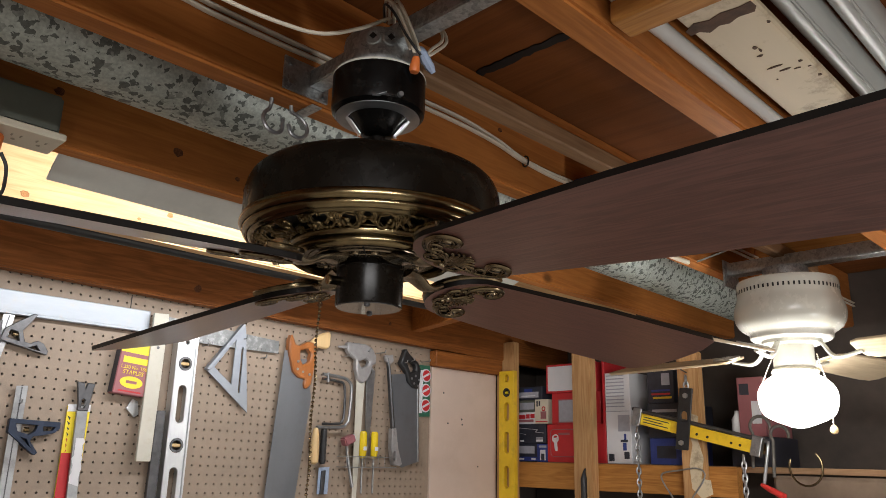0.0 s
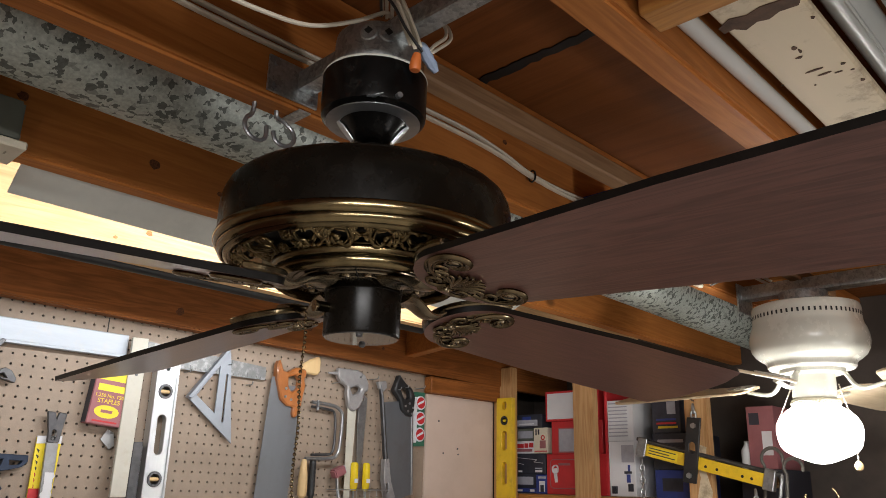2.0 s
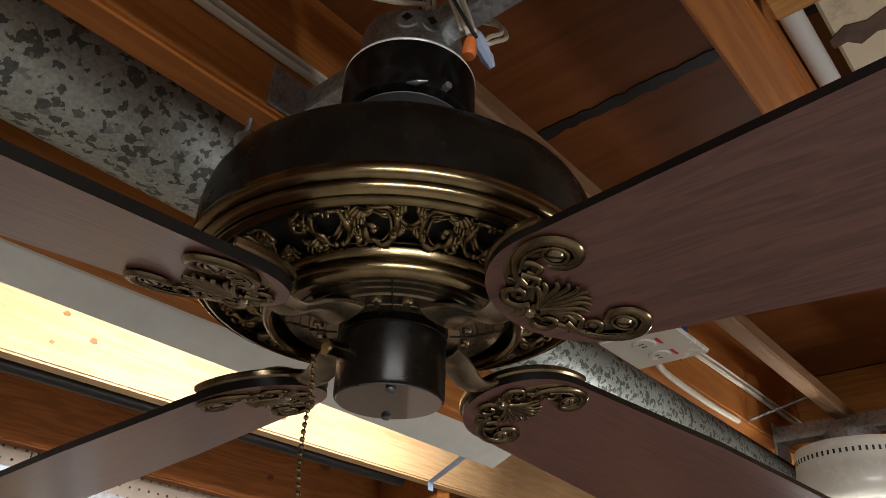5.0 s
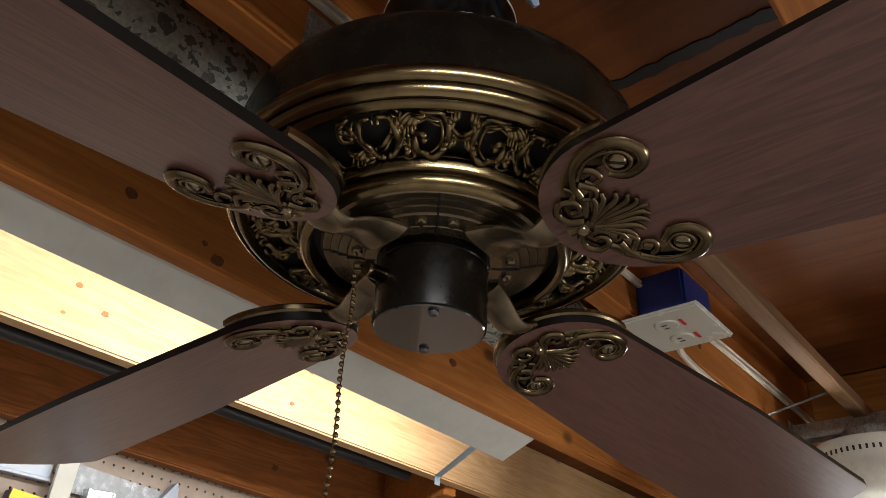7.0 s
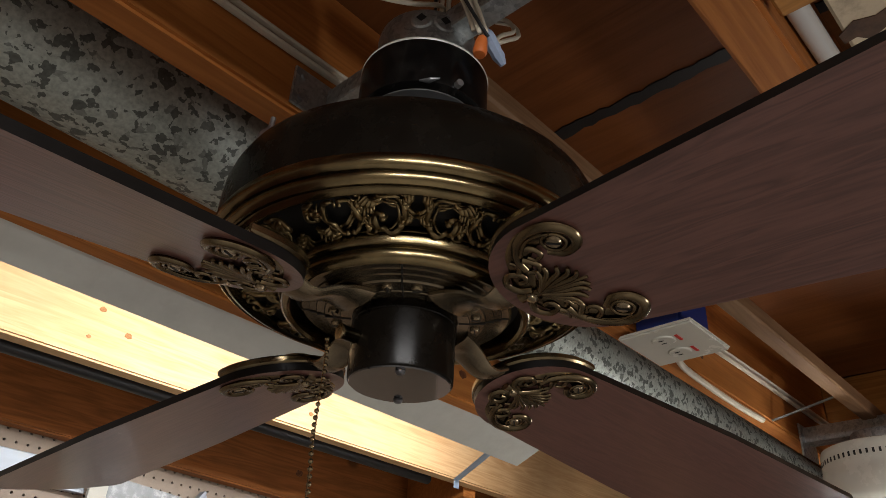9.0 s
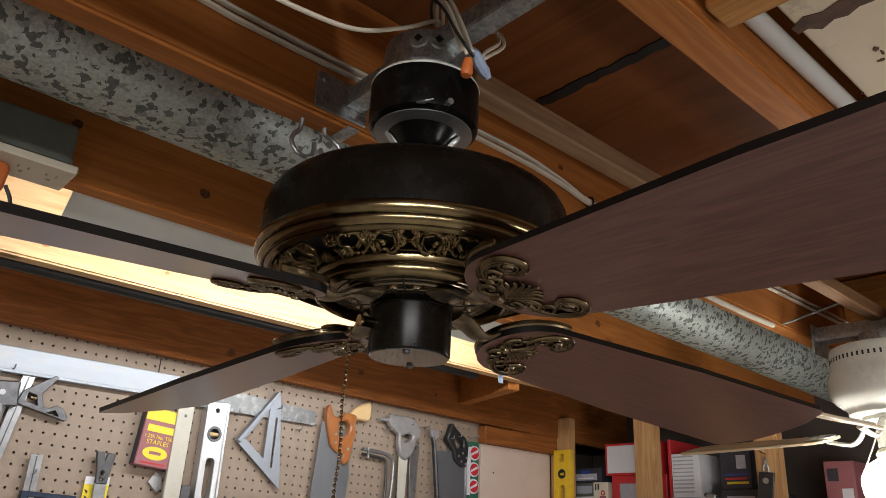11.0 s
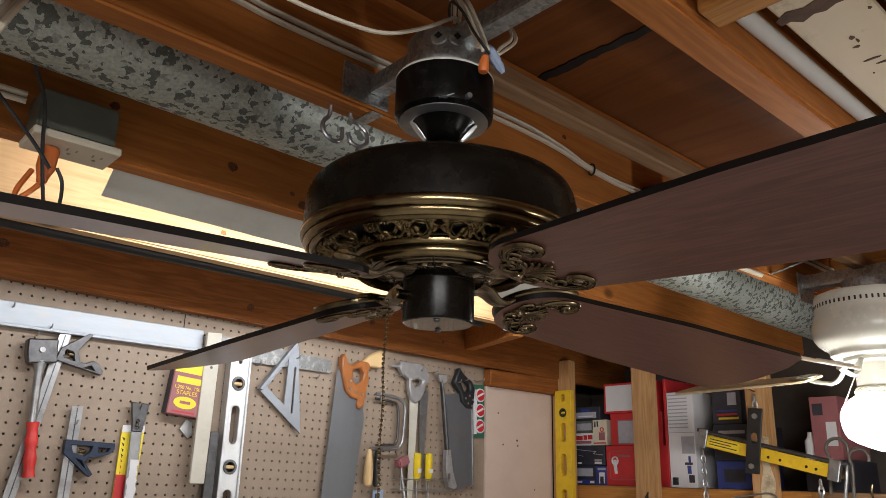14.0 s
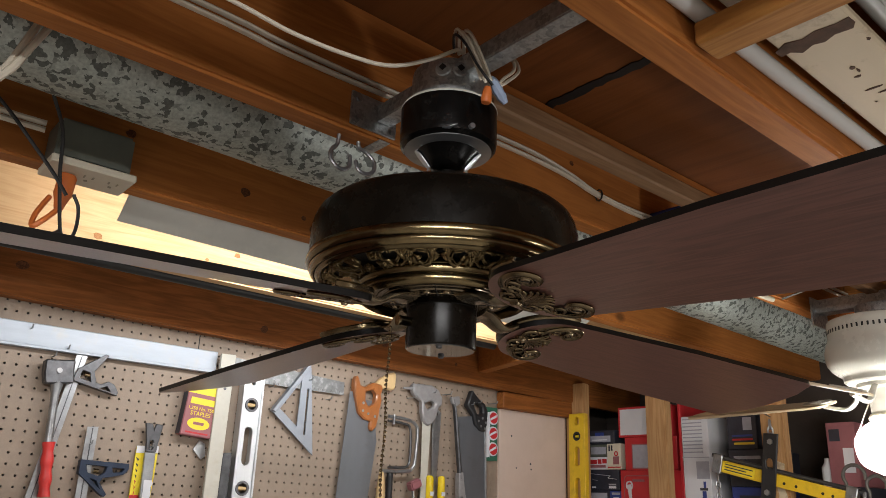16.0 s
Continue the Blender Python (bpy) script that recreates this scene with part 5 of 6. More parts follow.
part("red_ring", lathe([(0.005, 0.0), (0.009, 0.0), (0.009, 0.001), (0.005, 0.001), (0.005, 0.0)], 14, m=pose(X1 - 0.0046, 1.858, Z0 + 0.196, 0, -90, 0)), REDBOX, card2)
carton(X1, X1 + 0.25, 1.901, 2.000, Z0 + 0.1405, Z0 + 0.185, WHITECARD, "white carton with two rows of red block bars", [(1.905, 1.925, Z0 + 0.162, Z0 + 0.178, REDBOX), (1.929, 1.946, Z0 + 0.161, Z0 + 0.177, REDBOX), (1.950, 1.992, Z0 + 0.160, Z0 + 0.175, REDBOX), (1.91, 1.985, Z0 + 0.147, Z0 + 0.157, MAROON)])
carton(X1 + 0.01, X1 + 0.24, 1.902, 2.000, Z0 + 0.1855, Z0 + 0.232, GREENGREY, "grey-green carton on the stack", [(1.915, 1.985, Z0 + 0.196, Z0 + 0.222, GREYPRINT)])
carton(X1, X1 + 0.22, 1.868, 1.998, Z0 + 0.2325, Z0 + 0.282, DARKBOX, "dark carton with a pale printed badge", [(1.885, 1.985, Z0 + 0.240, Z0 + 0.262, GREYPRINT), (1.915, 1.955, Z0 + 0.262, Z0 + 0.274, BLUECARD), (1.90, 1.97, Z0 + 0.245, Z0 + 0.249, WHITECARD)])
case = carton(X1 - 0.005, X1 + 0.24, 1.592, 1.842, Z0, Z0 + 0.137, REDBOX, "bright red tool case carton with a rounded outline", [(1.665, 1.700, Z0 + 0.008, Z0 + 0.026, WHITECARD), (1.740, 1.790, Z0 + 0.098, Z0 + 0.106, MAROON)])
outline(case, 1.640, 1.826, Z0 + 0.020, Z0 + 0.118, 0.014, X1 - 0.0056, MAROON)
part("printed_tool", tube([(X1 - 0.006, 1.806, Z0 + 0.088), (X1 - 0.006, 1.800, Z0 + 0.040)], [0.009, 0.006], 8, flat=0.15), WHITECARD, case, "pale tool picture")
outline(case, 1.792, 1.816, Z0 + 0.072, Z0 + 0.098, 0.011, X1 - 0.0058, WHITECARD, w=0.003)
carton(X1, X1 + 0.24, 1.606, 1.822, Z0 + 0.1375, Z0 + 0.252, REDBOX, "red carton with a dull picture panel", [(1.706, 1.792, Z0 + 0.142, Z0 + 0.228, MAROON), (1.71, 1.788, Z0 + 0.146, Z0 + 0.224, GREYPRINT)])
carton(X1 - 0.004, X1 + 0.2, 1.62, 1.845, Z0 + 0.2525, Z0 + 0.360, REDBOX, "red carton with a large pale blue-white front panel", [(1.640, 1.836, Z0 + 0.260, Z0 + 0.352, WHITECARD)])
carton(X1 - 0.01, X1 + 0.24, 1.580, 1.591, Z0, Z0 + 0.36, REDBOX, "narrow red carton standing upright")
wcard = carton(X1 - 0.012, X1 + 0.22, 1.478, 1.577, Z0, Z0 + 0.312, WHITECARD, "tall white printed carton with barcode and line pictures",
               [(1.488, 1.508, Z0 + 0.016, Z0 + 0.040, DARKBOX), (1.498, 1.512, Z0 + 0.044, Z0 + 0.070, BLUECARD), (1.492, 1.520, Z0 + 0.072, Z0 + 0.080, DARKBOX), (1.498, 1.506, Z0 + 0.080, Z0 + 0.100, BLUECARD), (1.482, 1.528, Z0 + 0.108, Z0 + 0.164, GREYPRINT)]
               + [(1.548 + 0.0035 * k, 1.5498 + 0.0035 * k, Z0 + 0.008, Z0 + 0.032, DARKBOX) for k in range(6)]
               + [(1.500, 1.570, Z0 + 0.300 - 0.012 * k, Z0 + 0.3035 - 0.012 * k, GREYPRINT) for k in range(10)]
               + [(1.479, 1.576, Z0 + 0.176, Z0 + 0.1775, GREYPRINT)])
carton(X1, X1 + 0.22, 1.300, 1.415, Z0, Z0 + 0.085, BLUECARD, "dark blue printed carton", [(1.32, 1.39, Z0 + 0.02, Z0 + 0.06, DARKBOX)])
carton(X1, X1 + 0.22, 1.290, 1.418, Z0 + 0.086, Z0 + 0.20, DARKBOX, "plain black carton on the shelf", [(1.31, 1.40, Z0 + 0.17, Z0 + 0.18, GREYPRINT)])
carton(X1, X1 + 0.22, 1.315, 1.415, Z0 + 0.201, Z0 + 0.325, DARKBOX, "black carton with coloured wire print", [(1.325, 1.395, Z0 + 0.215, Z0 + 0.222, YELLOWP), (1.33, 1.40, Z0 + 0.228, Z0 + 0.234, REDBOX), (1.33, 1.40, Z0 + 0.240, Z0 + 0.246, BLUECARD), (1.33, 1.36, Z0 + 0.26, Z0 + 0.30, GREYPRINT)])
carton(X1 + 0.04, X1 + 0.25, 1.020, 1.150, Z0, Z0 + 0.09, DARKBOX, "dark carton in the unlit bay")
carton(X1 + 0.04, X1 + 0.25, 1.035, 1.118, Z0 + 0.091, Z0 + 0.275, MAROON, "dull red carton in the unlit bay", [(1.045, 1.075, Z0 + 0.13, Z0 + 0.20, WHITECARD), (1.08, 1.11, Z0 + 0.22, Z0 + 0.255, DARKBOX)])
btl = lathe([(0.0, 0.0), (0.016, 0.0), (0.018, 0.004), (0.018, 0.055), (0.010, 0.068), (0.008, 0.075), (0.008, 0.082), (0.0, 0.082)], 16, (X1 + 0.06, 1.132, Z0 + 0.0905))
single("spray_bottle", btl, WHITECARD, "small white bottle on a carton", "bottle")

# yellow spirit level hung on the corner stud
yl = thing("spirit_level", "yellow box-section spirit level hanging on a stud", "level", at=(0, 0, 0))
cy, x0 = 1.957, XS - 0.022
holes = [slot(cy, 2.006, 0.022, 0.030), slot(cy, 1.880, 0.026, 0.070), slot(cy, 1.765, 0.026, 0.080), slot(cy, 1.640, 0.026, 0.080)]
bm = prism([(cy - 0.037, 1.35), (cy + 0.037, 1.35), (cy + 0.037, 2.034), (cy - 0.037, 2.034)], 0, 0.021, holes=holes + [circle(cy, 1.952, 0.0165, 16)], bevel=0.001)
bm.transform(Matrix(((0, 1, 0, x0), (1, 0, 0, 0), (0, 0, 1, 0), (0, 0, 0, 1))))
part("level_body", bm, YELLOW, yl)
part("vial_ring", lathe([(0.011, 0.0), (0.0165, 0.0), (0.0165, 0.022), (0.011, 0.022), (0.011, 0.0)], 20, m=pose(x0 - 0.001, cy, 1.952, 0, 90, 0)), BLACKP, yl, "black vial ring")
part("vial", tube([(x0 + 0.010, cy - 0.011, 1.952), (x0 + 0.010, cy + 0.011, 1.952)], 0.0055, 10), AMBER, yl, "yellow-green bubble vial")

# yellow hand winch hanging on the painted stud
wn = thing("hand_winch", "yellow chain tightener with black lever, chains and red-handled crank", "winch", at=(0, 0, 0))
xw = XS - 0.030
A, B = Vector((xw, 1.392, 1.845)), Vector((xw, 0.998, 1.750))
d = (B - A).normalized()
up = Vector((0, -d.z, d.y)) * (-1)


def along(s, h=0.0, dx=0.0):
    return A + d * s + up * h + Vector((dx, 0, 0))


def slab(s0, s1, h0, h1, x0, x1, bevel=0.001):
    bm = box(s0, s1, x0, x1, h0, h1, bevel)
    bm.transform(Matrix(((0, 1, 0, A.x), (d.y, 0, up.y, A.y), (d.z, 0, up.z, A.z), (0, 0, 0, 1))))
    return bm


part("beam", slab(0.0, 0.40, -0.018, 0.018, -0.006, 0.006), YELLOW, wn, "yellow painted steel beam")
part("label_plate", slab(0.02, 0.125, -0.014, 0.013, -0.0072, -0.0062, 0), YELLOWP, wn, "worn yellow label with black bars")
for k in range(3):
    part("label_bar", slab(0.028, 0.118 - 0.02 * (k % 2), -0.009 + 0.008 * k, -0.006 + 0.008 * k, -0.0078, -0.0073, 0), DARKBOX, wn)
part("screw_rod", tube([along(-0.02, 0.026, -0.002), along(0.43, 0.026, -0.002)], 0.0058, 10), DARKSTEEL, wn, "threaded steel rod")
for s in (-0.012, 0.385):
    part("end_bracket", slab(s, s + 0.03, -0.024, 0.034, -0.012, 0.010, 0.002), STEEL, wn, "steel end bracket")
    for h in (-0.012, 0.008):
        part("rivet", tube([along(s + 0.014, h, -0.011), along(s + 0.014, h, -0.0155)], 0.005, 10), STEEL, wn)
for s in (0.215, 0.25, 0.325, 0.352):
    part("beam_hole", tube([along(s, -0.004, -0.0058), along(s, -0.004, -0.0070)], 0.0042, 10), SHADE_BLACK, wn)
lev = prism([(1.212, 1.742), (1.254, 1.746), (1.228, 1.934), (1.184, 1.930)], 0, 0.007, holes=[slot(1.218, 1.845, 0.020, 0.034)], bevel=0.0015)
lev.transform(Matrix(((0, 1, 0, xw - 0.016), (1, 0, 0, 0), (0, 0, 1, 0), (0, 0, 0, 1))))
part("lever", lev, BLACKP, wn, "black steel lever plate")
for z, yb in ((1.765, 1.231), (1.908, 1.208)):
    part("lever_bolt", tube([(xw - 0.016, yb, z), (xw - 0.022, yb, z)], 0.0085, 6), STEEL, wn)
part("crank_arm", tube(smooth_path([along(0.43, 0.026, -0.002), along(0.435, 0.0, -0.010), along(0.44, -0.095, -0.012)], 4), 0.005, 8), STEEL, wn)
ch0 = along(0.44, -0.097, -0.012)
part("crank_grip", tube([ch0 + Vector((0, 0.006, 0.002)), ch0 + Vector((-0.01, -0.020, -0.010)), ch0 + Vector((-0.02, -0.062, -0.028))], [0.006, 0.0085, 0.0095], 12), REDP, wn, "red plastic crank grip")


def chain_run(top, n, parent, r=0.0065, wire=0.0019, jitter=0.0):
    for k in range(n):
        pts = [(r * 0.75 * math.cos(t), 0, r * 1.45 * math.sin(t)) for t in [2 * math.pi * j / 12 for j in range(12)]]
        m = Matrix.Translation(Vector(top) - Vector((0, jitter * math.sin(k), k * r * 2.1))) @ Matrix.Rotation(radians(90 * (k % 2) + 40), 4, "Z")
        part("chain_link", tube([m @ Vector(p) for p in pts], wire, 6, closed=True), STEEL, parent)


chain_run(along(0.016, -0.040, -0.014), 20, wn, 0.0085, 0.0027)
chain_run(along(0.372, -0.040, -0.014), 14, wn, 0.0085, 0.0027)
chain_run((xw + 0.018, 1.222, 1.962), 3, wn, 0.0095, 0.0030)
single("nail", tube([(XS + 0.01, 1.224, 1.984), (XS - 0.035, 1.226, 1.992)], 0.002, 6), DARKSTEEL, "bent nail in a stud holding a chain", "nail", "stud nails")
# things hanging below the shelf edge
hk = tube([(XS - 0.012, 1.620, 1.58), (XS - 0.012, 1.620, 1.647), (XS - 0.008, 1.620, 1.668), (XS - 0.001, 1.620, 1.680)], [0.011, 0.011, 0.005, 0.002], 10)
single("hanging_tool", hk, BLACKP, "black-handled tool hanging on a stud nail", "tool")
hg = tube(smooth_path([(XS - 0.01, 1.285, 1.575), (XS - 0.012, 1.290, 1.600), (XS - 0.012, 1.322, 1.650), (XS - 0.012, 1.318, 1.672), (XS - 0.010, 1.265, 1.682), (XS - 0.010, 1.205, 1.690), (XS - 0.010, 1.180, 1.676), (XS - 0.012, 1.188, 1.648), (XS - 0.012, 1.225, 1.600), (XS - 0.01, 1.235, 1.575)], 6), 0.0026, 7)
single("wire_hanger", hg, STEEL, "bent steel wire hanger on a stud", "hanger")
for yh, zt, rr in ((1.045, 1.815, 0.030), (0.985, 1.790, 0.026)):
    pts = [(XS + 0.03, yh - rr + rr * math.cos(radians(a)), zt + rr * math.sin(radians(a))) for a in range(200, -60, -20)] + [(XS + 0.03, yh, zt - 0.12)]
    single("pipe_hook", tube(pts, 0.005, 8), DULLSTEEL, "dull bent pipe hanging in the unlit bay", "hook", "hanging hooks")
single("coiled_wire", tube([(XS - 0.02, 0.875 + 0.045 * math.cos(radians(a)), 1.70 + 0.05 * math.sin(radians(a))) for a in range(130, 400, 15)], 0.003, 7), BRASS, "thin coil of brown wire below the white fan", "wire")
cl = box(XS + 0.05, XS + 0.09, 0.25, 1.0, 1.15, 1.675, 0.01)
for v in cl.verts:
    v.co.x += 0.02 * noise.noise(v.co * 6)
single("hanging_cloth", cl, CAMEL, "dim brown cloth hanging in the dark bay", "cloth")
single("black_bag", box(XS - 0.02, XS + 0.04, 0.50, 0.93, 1.30, 1.615, 0.02, 3), BLACKP, "black bag hanging in the dark bay", "bag")
single("brass_fitting", lathe([(0.0, 0.0), (0.010, 0.0), (0.014, 0.008), (0.010, 0.02), (0.006, 0.03), (0.0, 0.03)], 14, (XS + 0.02, 1.005, 1.735)), BRASS, "small brass fitting in the dark bay", "fitting")

# the stud wall and all on it stand a little lower and nearer than drawn above
for ob in set(scene.objects) - before:
    if ob.parent is None and ob.name.split(".")[0] not in ("wall_stud", "shelf_back"):
        ob.location += Vector((0, -0.015, -0.042))

# ---- tools on the board; plates lie in x-z, y runs into the wall ----
before = set(scene.objects)
YB = WALL - 0.004


def peg(x, z, out=0.03, parent=None):
    bm = tube([(x, WALL + 0.004, z), (x, WALL - out, z), (x, WALL - out - 0.003, z + 0.008)], 0.0018, 6)
    return single("peg_hook", bm, STEEL, "small steel peg hook in the perforated board", "hook", "peg hooks")


rail = thing("straight_edge", "long scuffed white aluminium straightedge along the board", "straightedge", at=(0, 0, 0))
part("rule_bar", box(-0.9, 0.576, YB - 0.016, YB, 1.976, 2.033, 0.002), ALU_PAINT, rail)
part("rule_lip", box(-0.9, 0.576, YB - 0.020, YB - 0.0165, 1.976, 1.983, 0.001), ALU_PAINT, rail)
sq = thing("framing_square", "galvanised steel framing square hung on pegs", "square", at=(0, 0, 0))
part("long_leg", prism([(0.620, 2.027), (0.985, 2.003), (0.985, 1.966), (0.620, 1.968)], YB - 0.010, YB - 0.007), WORNSTEEL, sq)
for k in range(24):
    x = 0.635 + k * 0.0145
    part("graduation", box(x, x + 0.0012, YB - 0.0106, YB - 0.0101, 1.969, 1.969 + (0.012 if k % 4 == 0 else 0.006), 0), DARKSTEEL, sq)
bar = thing("trim_strip", "cream painted wooden strip hanging on the board", "strip", at=(0, 0, 0))
part("strip", prism([(0.574, 1.648), (0.612, 1.648), (0.616, 2.028), (0.576, 2.026)], YB - 0.040, YB - 0.030, bevel=0.001), BARWOOD, bar)
part("strip_hole", tube([(0.596, YB - 0.0405, 1.936), (0.596, YB - 0.0398, 1.936)], 0.004, 8), DARKSTEEL, bar)
single("black_bar", prism([(0.618, 1.35), (0.646, 1.35), (0.646, 1.778), (0.622, 1.776)], YB - 0.022, YB - 0.010, bevel=0.001), DARKSTEEL, "scratched black steel bar behind a strip", "bar")

# aluminium level
lv = thing("spirit_level", "aluminium spirit level with two round vials", "level", at=(0, 0, 0))
xc = 0.683
hs = [circle(xc, 1.904, 0.0185, 18), circle(xc, 1.690, 0.0185, 18), slot(xc, 1.797, 0.022, 0.098), slot(xc, 1.585, 0.022, 0.098), circle(xc, 1.962, 0.006, 10)]
part("level_body", prism([(xc - 0.029, 1.30), (xc + 0.029, 1.30), (xc + 0.029, 1.984), (xc - 0.029, 1.980)], YB - 0.028, YB - 0.008, holes=hs, bevel=0.0012), ALU, lv)
for s in (-1, 1):
    part("level_flange", box(xc + s * 0.027 - 0.003, xc + s * 0.027 + 0.003, YB - 0.033, YB - 0.003, 1.30, 1.981, 0.001), ALU, lv)
for z in (1.904, 1.690):
    part("vial_ring", lathe([(0.0130, 0.0), (0.0185, 0.0), (0.0185, 0.024), (0.0130, 0.024), (0.0130, 0.0)], 22, m=pose(xc, YB - 0.006, z, 90, 0, 0)), DARKSTEEL, lv, "grey vial ring")
    part("vial", tube([(xc - 0.013, YB - 0.020, z), (xc + 0.013, YB - 0.020, z)], 0.0048, 10), PALEWOOD, lv, "yellowish bubble vial")

# red-handled scraper
scp = thing("paint_scraper", "steel scraper with red rubber grip", "scraper", at=(0, 0, 0))
part("scraper_head", prism([(0.158, 1.952), (0.222, 1.958), (0.222, 1.940), (0.226, 1.905), (0.166, 1.897), (0.160, 1.92)], YB - 0.040, YB - 0.012, bevel=0.003), DARKSTEEL, scp)
part("head_bolt", tube([(0.190, YB - 0.041, 1.930), (0.190, YB - 0.0445, 1.930)], 0.006, 12), STEEL, scp)
part("neck", tube([(0.193, YB - 0.026, 1.906), (0.194, YB - 0.026, 1.875), (0.199, YB - 0.026, 1.770)], [0.015, 0.009, 0.0085], 12), STEEL, scp)
g = smooth_path([(0.2005, YB - 0.026, 1.772), (0.211, YB - 0.026, 1.655)], 16)
part("grip", tube(g, [0.0125 + 0.0014 * math.cos(i * 1.15) for i in range(len(g))], 14), REDP, scp, "red ribbed grip")


def comb_square(name, label, x, ztop, zbot, lean, head, hm, at):
    t = thing(name, label, "square", "combination squares", at=(0, 0, 0))
    part("rule", prism([(x - 0.0125, ztop), (x + 0.0125, ztop + 0.002), (x + 0.0125 + lean, zbot), (x - 0.0125 + lean, zbot)], YB - 0.014, YB - 0.011), STEEL, t, "steel rule")
    part("rule_groove", prism([(x - 0.0012, ztop - 0.002), (x + 0.0012, ztop - 0.002), (x + 0.0012 + lean, zbot), (x - 0.0012 + lean, zbot)], YB - 0.0146, YB - 0.0141), DARKSTEEL, t)
    part("head", prism(head[0], YB - 0.022, YB - 0.004, holes=head[1], bevel=0.001), hm, t, "cast square head")
    a, b = at
    part("lock_nut", tube([(a, YB - 0.023, b), (a + 0.012, YB - 0.023, b - 0.001)], 0.005, 10), BRASS, t, "brass lock nut")
    return t


comb_square("combination_square", "steel combination square with dark cast head", 0.240, 1.975, 1.52, -0.072,
            ([(0.226, 1.914), (0.332, 1.889), (0.334, 1.899), (0.322, 1.915), (0.308, 1.921), (0.292, 1.912), (0.280, 1.915), (0.272, 1.94), (0.300, 1.981), (0.292, 1.984), (0.234, 1.942)],
             [[(0.240, 1.922), (0.268, 1.915), (0.262, 1.936), (0.246, 1.940)], [(0.290, 1.902), (0.316, 1.897), (0.306, 1.909)]]), DARKSTEEL, (0.250, 1.930))
comb_square("combination_square", "steel combination square with blue cast head", 0.2925, 1.813, 1.50, 0.0,
            ([(0.276, 1.739), (0.388, 1.735), (0.388, 1.721), (0.378, 1.710), (0.352, 1.703), (0.332, 1.700), (0.326, 1.690), (0.346, 1.664), (0.340, 1.658), (0.330, 1.664), (0.276, 1.708)],
             [[(0.290, 1.728), (0.338, 1.726), (0.334, 1.712), (0.322, 1.704), (0.296, 1.711)], [(0.304, 1.698), (0.318, 1.694), (0.328, 1.676)], [(0.350, 1.724), (0.378, 1.723), (0.372, 1.715), (0.352, 1.713)]]), BLUEHEAD, (0.306, 1.716))
for x, z in ((0.293, 1.775), (0.180, 1.965), (0.205, 1.985), (0.745, 1.962), (0.932, 1.948), (0.12, 2.02)):
    peg(x, z)

# pry bar over a yellow package
pk = thing("saw_package", "yellow and red card sleeve behind a pry bar", "package", at=(0, 0, 0))
part("sleeve", prism([(0.404, 1.776), (0.458, 1.778), (0.452, 1.55), (0.404, 1.55)], YB - 0.006, YB - 0.001), YELLOWP, pk)
part("sleeve_top", prism([(0.404, 1.779), (0.458, 1.781), (0.4575, 1.764), (0.404, 1.762)], YB - 0.0068, YB - 0.0062), WHITECARD, pk, "white top edge")
for k in range(7):
    part("printed_stroke", prism([(0.406 + 0.001 * k, 1.752 - 0.013 * k), (0.414, 1.748 - 0.013 * k), (0.412, 1.742 - 0.013 * k)], YB - 0.0068, YB - 0.0062), BLACKP if k < 4 else REDBOX, pk)
part("red_panel", prism([(0.404, 1.665), (0.452, 1.665), (0.452, 1.55), (0.404, 1.55)], YB - 0.0069, YB - 0.0062), REDBOX, pk, "red panel")
pb = thing("pry_bar", "flat steel pry bar with worn label and dark claw", "pry bar", at=(0, 0, 0))
part("claw", prism([(0.412, 1.834), (0.430, 1.833), (0.434, 1.818), (0.438, 1.833), (0.456, 1.831), (0.449, 1.785), (0.447, 1.765), (0.421, 1.765), (0.420, 1.79)], YB - 0.022, YB - 0.014, holes=[slot(0.433, 1.782, 0.008, 0.022)], bevel=0.0015), DARKSTEEL, pb, "blackened claw end")
part("shank", prism([(0.421, 1.7645), (0.447, 1.7645), (0.453, 1.45), (0.429, 1.45)], YB - 0.020, YB - 0.012, bevel=0.001), STEEL, pb)
random.seed(5)
lab = [(0.427 + random.uniform(-0.003, 0.003), 1.70 - 0.008 * k) for k in range(14)] + [(0.449 + random.uniform(-0.003, 0.002), 1.588 + 0.008 * k) for k in range(15)]
part("worn_label", prism(lab, YB - 0.0207, YB - 0.0202), WHITECARD, pb, "torn white label")
peg(0.433, 1.778, 0.036)

# staple box
sb = thing("staple_box", "yellow and maroon box of staples", "box", at=(0, 0, 0))
tilt = Matrix.Translation((0.540, 0, 1.878)) @ Matrix.Rotation(radians(5), 4, "Y")
m0 = tilt @ Matrix.Translation((-0.540, 0, -1.878))
part("carton", box(0.500, 0.582, YB - 0.034, YB - 0.002, 1.810, 1.944, 0.002, m=m0), MAROON, sb, "maroon carton")
yf = YB - 0.0346
part("yellow_top", box(0.5005, 0.5815, yf, yf + 0.0004, 1.915, 1.9435, 0, m=m0), YELLOWP, sb, "yellow top band")
part("side_band", box(0.4995, 0.5005, YB - 0.030, YB - 0.004, 1.812, 1.942, 0, m=m0), DARKBOX, sb, "dark side")
part("brand_bar", box(0.510, 0.574, yf, yf + 0.0004, 1.889, 1.905, 0, m=m0), YELLOWP, sb, "yellow name bar")
words("1,250 No. T50", 0.0118, m0 @ Matrix.Translation((0.541, yf - 0.0002, 1.878)) @ FACE_WALL, YELLOWP, sb)
words("STAPLES", 0.0148, m0 @ Matrix.Translation((0.542, yf - 0.0002, 1.865)) @ FACE_WALL, YELLOWP, sb)
